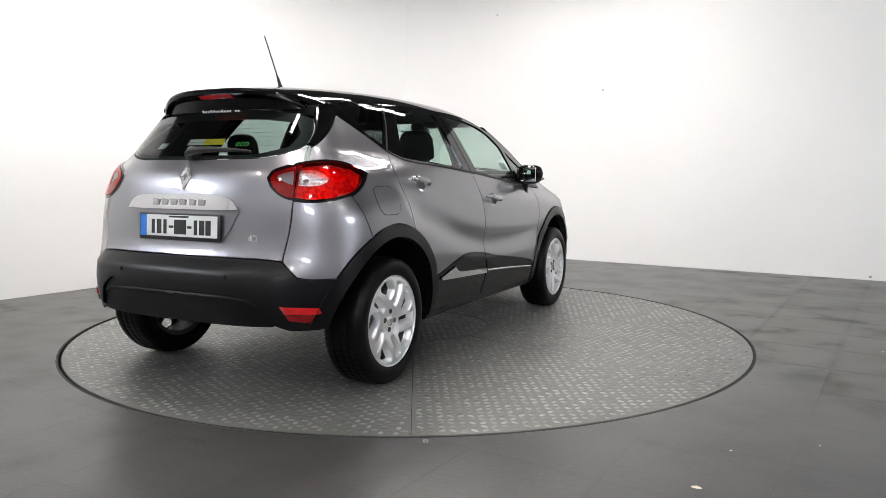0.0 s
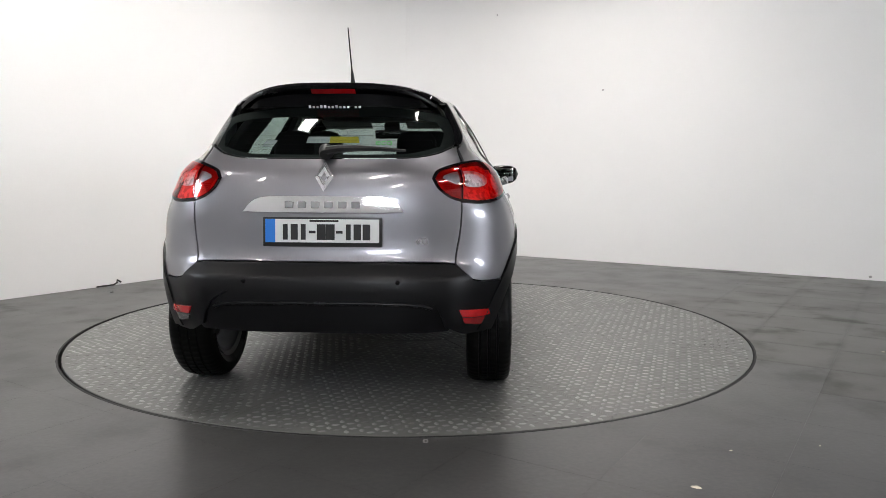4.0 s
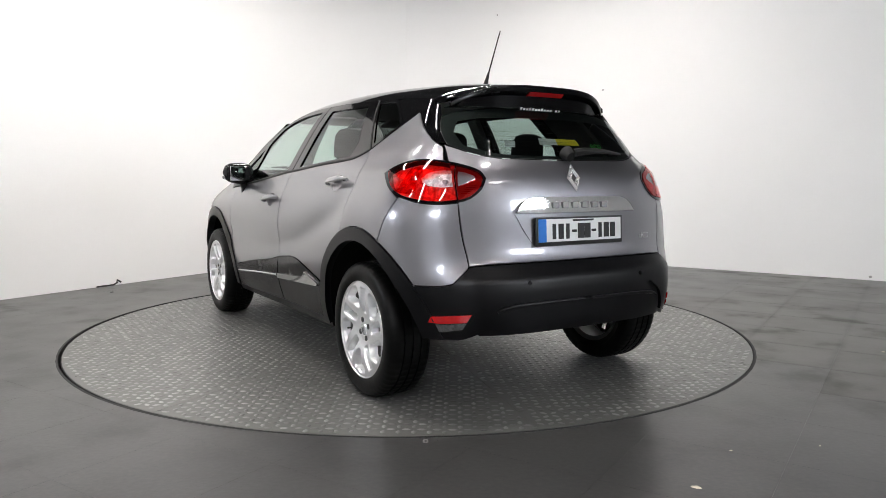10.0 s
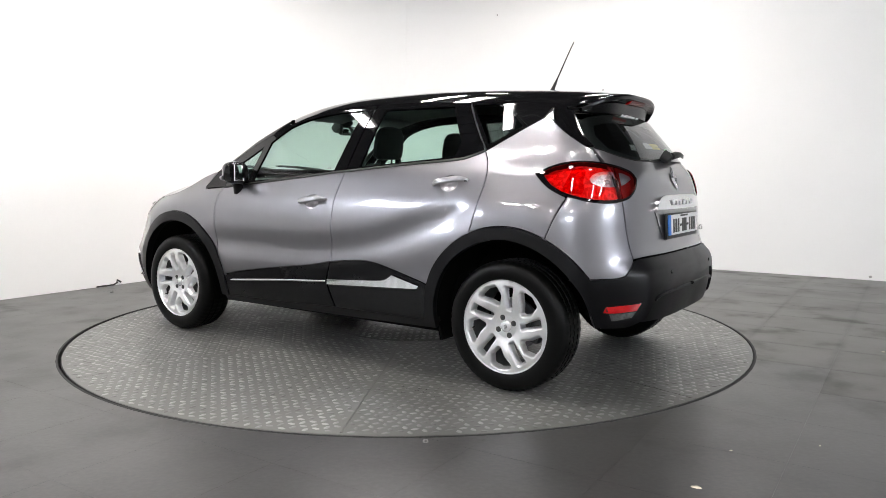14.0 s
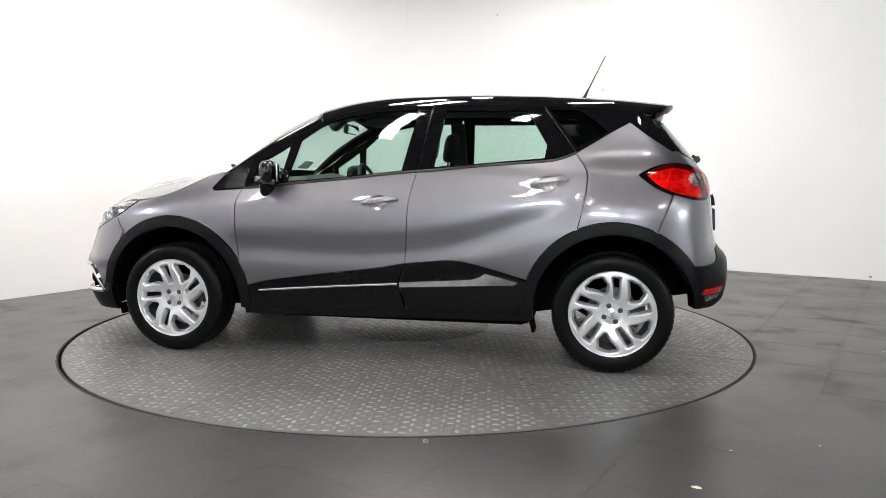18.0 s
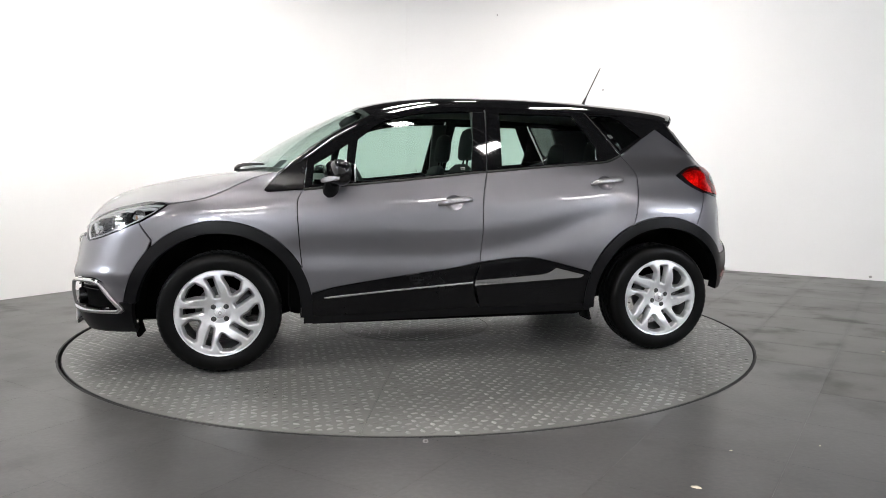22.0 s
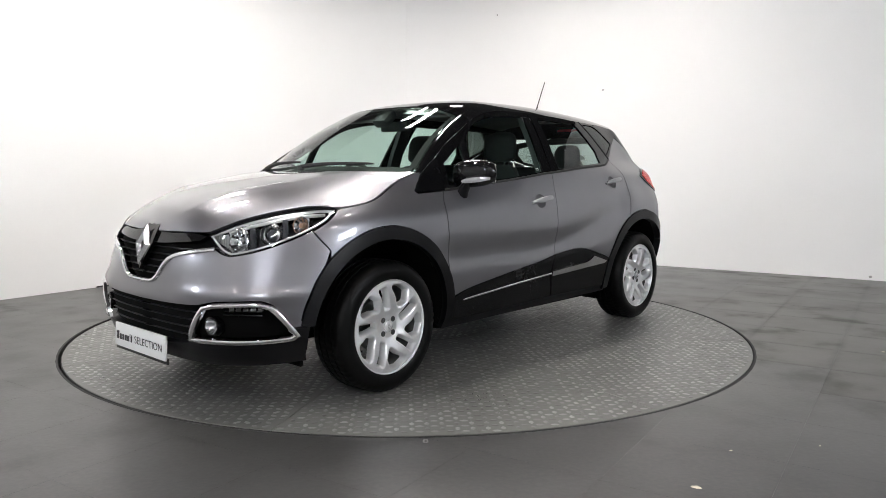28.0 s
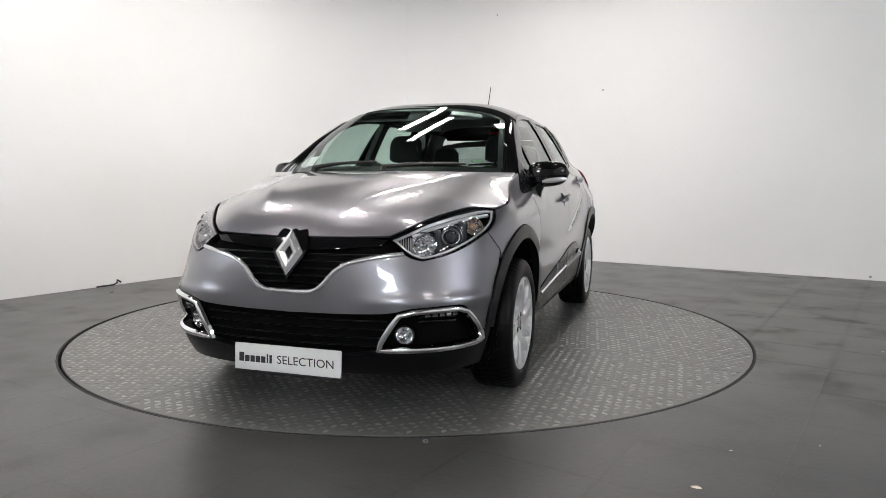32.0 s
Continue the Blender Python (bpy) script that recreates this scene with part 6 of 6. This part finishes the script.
            deep.append(d)
    fs = []
    for i in range(nr):
        for k in range(na):
            q = (i * (na + 1) + k, i * (na + 1) + k + 1, (i + 1) * (na + 1) + k + 1, (i + 1) * (na + 1) + k)
            if min(deep[j] for j in q) < 0.0080:
                fs.append(q)
    pair = part("double_spoke", (vs, fs), ALLOY, hubm, "swept silver alloy double spoke parted by a slot", sharp=180)
    for k in range(1, 5):
        twin = new("double_spoke", pair.data)
        twin.parent = hubm
        twin.matrix_basis = pose(0, 0, 0, 0, 72 * k, 0)
    part("hub", lathe([(0.0, 0.0835), (0.030, 0.0835), (0.0565, 0.0836), (0.058, 0.080), (0.058, 0.04)], 40), ALLOY, hubm, "silver wheel hub")
    part("hub_cap", lathe([(0.0, 0.092), (0.024, 0.091), (0.029, 0.087), (0.030, 0.080)], 28), BRIGHT, hubm, "silver centre cap")
    diamond("cap_badge", hubm, pose(0, 0.0905, 0, 0, 0, 90), 0.034, 0.026, ALLOY_DARK, "small lozenge on the centre cap", 1)
    # the bolts are coloured dark throughout, for the shade of their recesses
    for k in range(4):
        a = math.radians(45 + 90 * k)
        part("wheel_bolt", lathe([(0.0, 0.088), (0.0055, 0.088), (0.0075, 0.085), (0.0095, 0.0848), (0.0135, 0.0855), (0.0145, 0.0835), (0.0145, 0.07)], 14, "Y", (0.047 * math.cos(a), 0, 0.047 * math.sin(a))), CABIN, hubm)
    part("valve", tube([(0.175, 0.06, -0.10), (0.170, 0.085, -0.097)], 0.004, 6), SEAL, hubm)
    part("brake_disc", lathe([(0.06, 0.012), (0.135, 0.012), (0.135, -0.012), (0.06, -0.012)], 40, closed=True), DISC, hubm, "worn steel brake disc")
    part("brake_caliper", box((0.07, 0.07, 0.13), (-0.125, -0.01, 0.03), 0.015), ALLOY_DARK, hubm)
    return hubm


def copy_part(ob, m):
    """A copy of a part with its sub-parts, on the same meshes, at another pose under the car."""
    made = ob.copy()
    scene.collection.objects.link(made)
    made.matrix_basis = m
    for c in ob.children:
        d = c.copy()
        scene.collection.objects.link(d)
        d.parent = made
    return made


one = wheel_parts()
one.matrix_basis = pose(AX, 0.752, 0.328, 0, 0, 0)
copy_part(one, pose(-AX, 0.746, 0.328, 0, -21, 0))
copy_part(one, pose(AX, -0.752, 0.328, 0, 9, 180))
copy_part(one, pose(-AX, -0.746, 0.328, 0, 37, 180))
for x in (AX, -AX):
    part("axle", tube([(x, -0.70, 0.328), (x, 0.70, 0.328)], 0.035, 10), DARK, car)

# ---- underside and cabin ----
bm = box((1.70, 1.50, 0.16), (0.0, 0, 0.300), 0.05)
box((1.10, 1.00, 0.60), (1.42, 0, 0.52), 0.12, bm=bm)
box((1.00, 1.02, 0.38), (-1.32, 0, 0.60), 0.10, bm=bm)
box((0.20, 1.36, 0.50), (0.84, 0, 0.52), 0.05, bm=bm)
box((0.14, 1.36, 0.50), (-0.86, 0, 0.58), 0.05, bm=bm)
part("underbody", bm, DARK, car, "black underside and inner body")
bm = box((0.35, 0.20, 0.12), (-1.45, 0.0, 0.37), 0.05)
box((1.9, 0.07, 0.07), (-0.1, -0.1, 0.25), 0.03, bm=bm)
part("exhaust", bm, DARK, car, "dark exhaust silencer")

bm = bmesh.new()
rings = []
for j in range(21):
    y = -0.70 + 1.40 * j / 20
    b = y / 0.70
    hood_k = 0.045 * math.exp(-((y + 0.36) / 0.19) ** 2)
    x0 = 0.90 + 0.24 * (1 - b * b)
    rings.append([(x0, y, 1.035), (x0 - 0.12, y, 1.050 + hood_k * 0.4), (0.70, y, 1.045 + hood_k), (0.58, y, 1.020 + hood_k), (0.50, y, 0.93), (0.56, y, 0.70), (0.80, y, 0.60)])
dash = part("dashboard", loft(rings, False, False), CABIN, car, "dark plastic dashboard")
wheel_c = (0.40, -0.36, 0.985)
steer = part("steering_wheel", lathe([(0.182 + 0.014 * math.cos(q), 0.014 * math.sin(q)) for q in (i * math.tau / 8 for i in range(8))], 36, "X", closed=True), CABIN, car, "black steering wheel")
steer.matrix_basis = pose(*wheel_c, 0, 24, 0)
part("steering_hub", box((0.05, 0.15, 0.13), (0.015, 0, -0.01), 0.03), CABIN, steer)
for ry in (90, -90, 0):
    part("steering_spoke", box((0.02, 0.035, 0.12), (0.008, 0.11 * math.sin(math.radians(ry)), -0.11 * math.cos(math.radians(ry))), 0.008, (ry, 0, 0)), CABIN, steer)
part("steering_column", tube([(0.42, -0.36, 0.975), (0.62, -0.36, 0.90)], 0.05, 10), CABIN, dash)


def seat(x, y, w, rear=False):
    rings = []
    for z, hw, d, dx in ((0.48, 0.94, 0.16, 0.16), (0.62, 1.0, 0.15, 0.10), (0.78, 1.0, 0.13, 0.05), (0.92, 0.96, 0.12, 0.0), (1.04, 0.86, 0.10, -0.035), (1.12, 0.70, 0.075, -0.055), (1.145, 0.45, 0.03, -0.06)):
        ring = []
        for j in range(16):
            a = j * math.tau / 16
            c, s = math.cos(a), math.sin(a)
            ring.append((x + dx + d * 0.5 * math.copysign(abs(c) ** 0.6, c) + 0.018 * (abs(s) ** 3), y + hw * w / 2 * math.copysign(abs(s) ** 0.7, s), z))
        rings.append(ring)
    st = part("seat", loft(rings), CLOTH, car, "dark cloth rear seat" if rear else "dark cloth front seat")
    part("seat_cushion", box((0.52, w, 0.20), (x + 0.36, y, 0.48), 0.07), CLOTH, st)
    for yy in ((y,) if not rear else (y - w * 0.28, y + w * 0.28)):
        rr = []
        for z, hw, d in ((1.17, 0.70, 0.7), (1.19, 0.98, 0.95), (1.25, 1.0, 1.0), (1.32, 0.95, 0.95), (1.355, 0.75, 0.75), (1.368, 0.4, 0.4)):
            zz = z if not rear else z - 0.055
            rr.append([(x - 0.085 + 0.05 * d * math.cos(a) - (zz - 1.17) * 0.12, yy + (0.128 if not rear else 0.115) * hw * math.copysign(abs(math.sin(a)) ** 0.7, math.sin(a)), zz) for a in (i * math.tau / 14 for i in range(14))])
        hr = part("headrest", loft(rr), CLOTH, st, "dark cloth headrest")
        for dy in (-0.05, 0.05):
            part("headrest_post", tube([(x - 0.06, yy + dy, 1.06), (x - 0.085, yy + dy, 1.20)], 0.006, 6), SATIN, st)
    return st


seat(-0.10, 0.37, 0.50)
seat(-0.10, -0.37, 0.50)
seat(-0.98, 0.0, 1.22, True)
part("parcel_shelf", box((0.50, 1.10, 0.03), (-1.42, 0, 1.060), 0.01), CABIN, car, "dark parcel shelf")
mirror_in = part("inner_mirror", box((0.03, 0.24, 0.065), (0.44, 0.0, 1.385), 0.014, (0, -8, 0)), CABIN, car, "interior rear-view mirror")
part("mirror_face", box((0.004, 0.225, 0.052), (0.423, 0, 1.382), 0.002, (0, -8, 0)), CHROME, mirror_in, "silvered mirror face")
part("sensor_pod", box((0.12, 0.12, 0.06), (0.53, 0, 1.430), 0.02, (0, 40, 0)), CABIN, windscreen, "dark sensor pod behind the windscreen")
for sg in (1, -1):
    part("sun_visor", box((0.16, 0.36, 0.016), (0.33, 0.31 * sg, 1.452), 0.006, (0, 14, 0)), LINER, car, "grey sun visor")
    part("cabin_pillar", loft([[(-0.21 + dx * 0.05, (yy + dy * 0.02) * sg, z) for dx, dy in ((-1, -1), (1, -1), (1, 1), (-1, 1))] for yy, z in ((0.74, 1.0), (0.66, 1.22), (0.545, 1.455))]), CABIN, car, "dark inner door pillar")
    part("cabin_pillar", loft([[(x + dx * 0.13, (yy + dy * 0.02) * sg, z) for dx, dy in ((-1, -1), (1, -1), (1, 1), (-1, 1))] for x, yy, z in ((-1.36, 0.66, 1.05), (-1.30, 0.55, 1.26), (-1.20, 0.45, 1.42))]), CABIN, car)

# stickers in the rear window and on the glass
def sticker(name, s0, s1, z0, z1, sg, material, label, parent=gate, off=-0.006):
    return panel(name, [(s0, z0), (s1, z0), (s1, z1), (s0, z1)], material, parent, sg, off, 0.001, 0.05, 0.05, label, gap=0.0)


sticker("dealer_sticker", -2.47, END_R, 1.222, 1.252, 1, INK_WHITE, "white half of a dealer sticker in the rear window")
sticker("dealer_sticker", -2.36, -2.47, 1.222, 1.252, 1, INK_WHITE, "white half of a dealer sticker in the rear window")
sticker("dealer_sticker", -2.44, END_R, 1.222, 1.252, -1, YELLOW, "yellow half of a dealer sticker in the rear window")
sticker("dealer_sticker", -2.30, -2.44, 1.222, 1.252, -1, YELLOW, "yellow half of a dealer sticker in the rear window")
sticker("oil_sticker", -2.02, -2.10, 1.206, 1.236, 1, INK_WHITE, "small white sticker in the rear window")
p, n = skin(-2.10, 1.226, -0.007)
p, n = Vector((p.x, -p.y, p.z)), Vector((n.x, -n.y, n.z))
right = Vector((0, 0, 1)).cross(n).normalized()
words("eco_sticker", "eco", 0.055, Matrix.Translation(p) @ Matrix((right, n.cross(right), n)).transposed().to_4x4(), GREEN, gate, 0.0005)

# ---- tiles and wall marks last ----
tiles()
speck(FAR - 0.002, -1.88, 3.25, 90, 0.009)
speck(FAR - 0.002, -0.36, 2.16, 90, 0.013, "wall_mark", SCUFF, "faint grey mark on the white wall")
speck(3.03, LEFT + 0.002, 3.25, 0, 0.008)
speck(4.094, -3.076, 2.06, 45, 0.006)
speck(FAR - 0.002, 2.64, 0.035, 90, 0.016, "wall_scuff", SCUFF, "grey scuff low on the white wall")


# ---- what moves: the platform and the car turn together ----
def motions():
    steps = [i / 4 for i in range(129)]
    walk(turntable, [(t, pose(0, 0, 0, 0, 0, turned(t))) for t in steps])
    walk(car, [(t, pose(0, 0, 0, 0, 0, turned(t)) @ pose(-0.048, 0.2135, 0)) for t in steps])


motions()
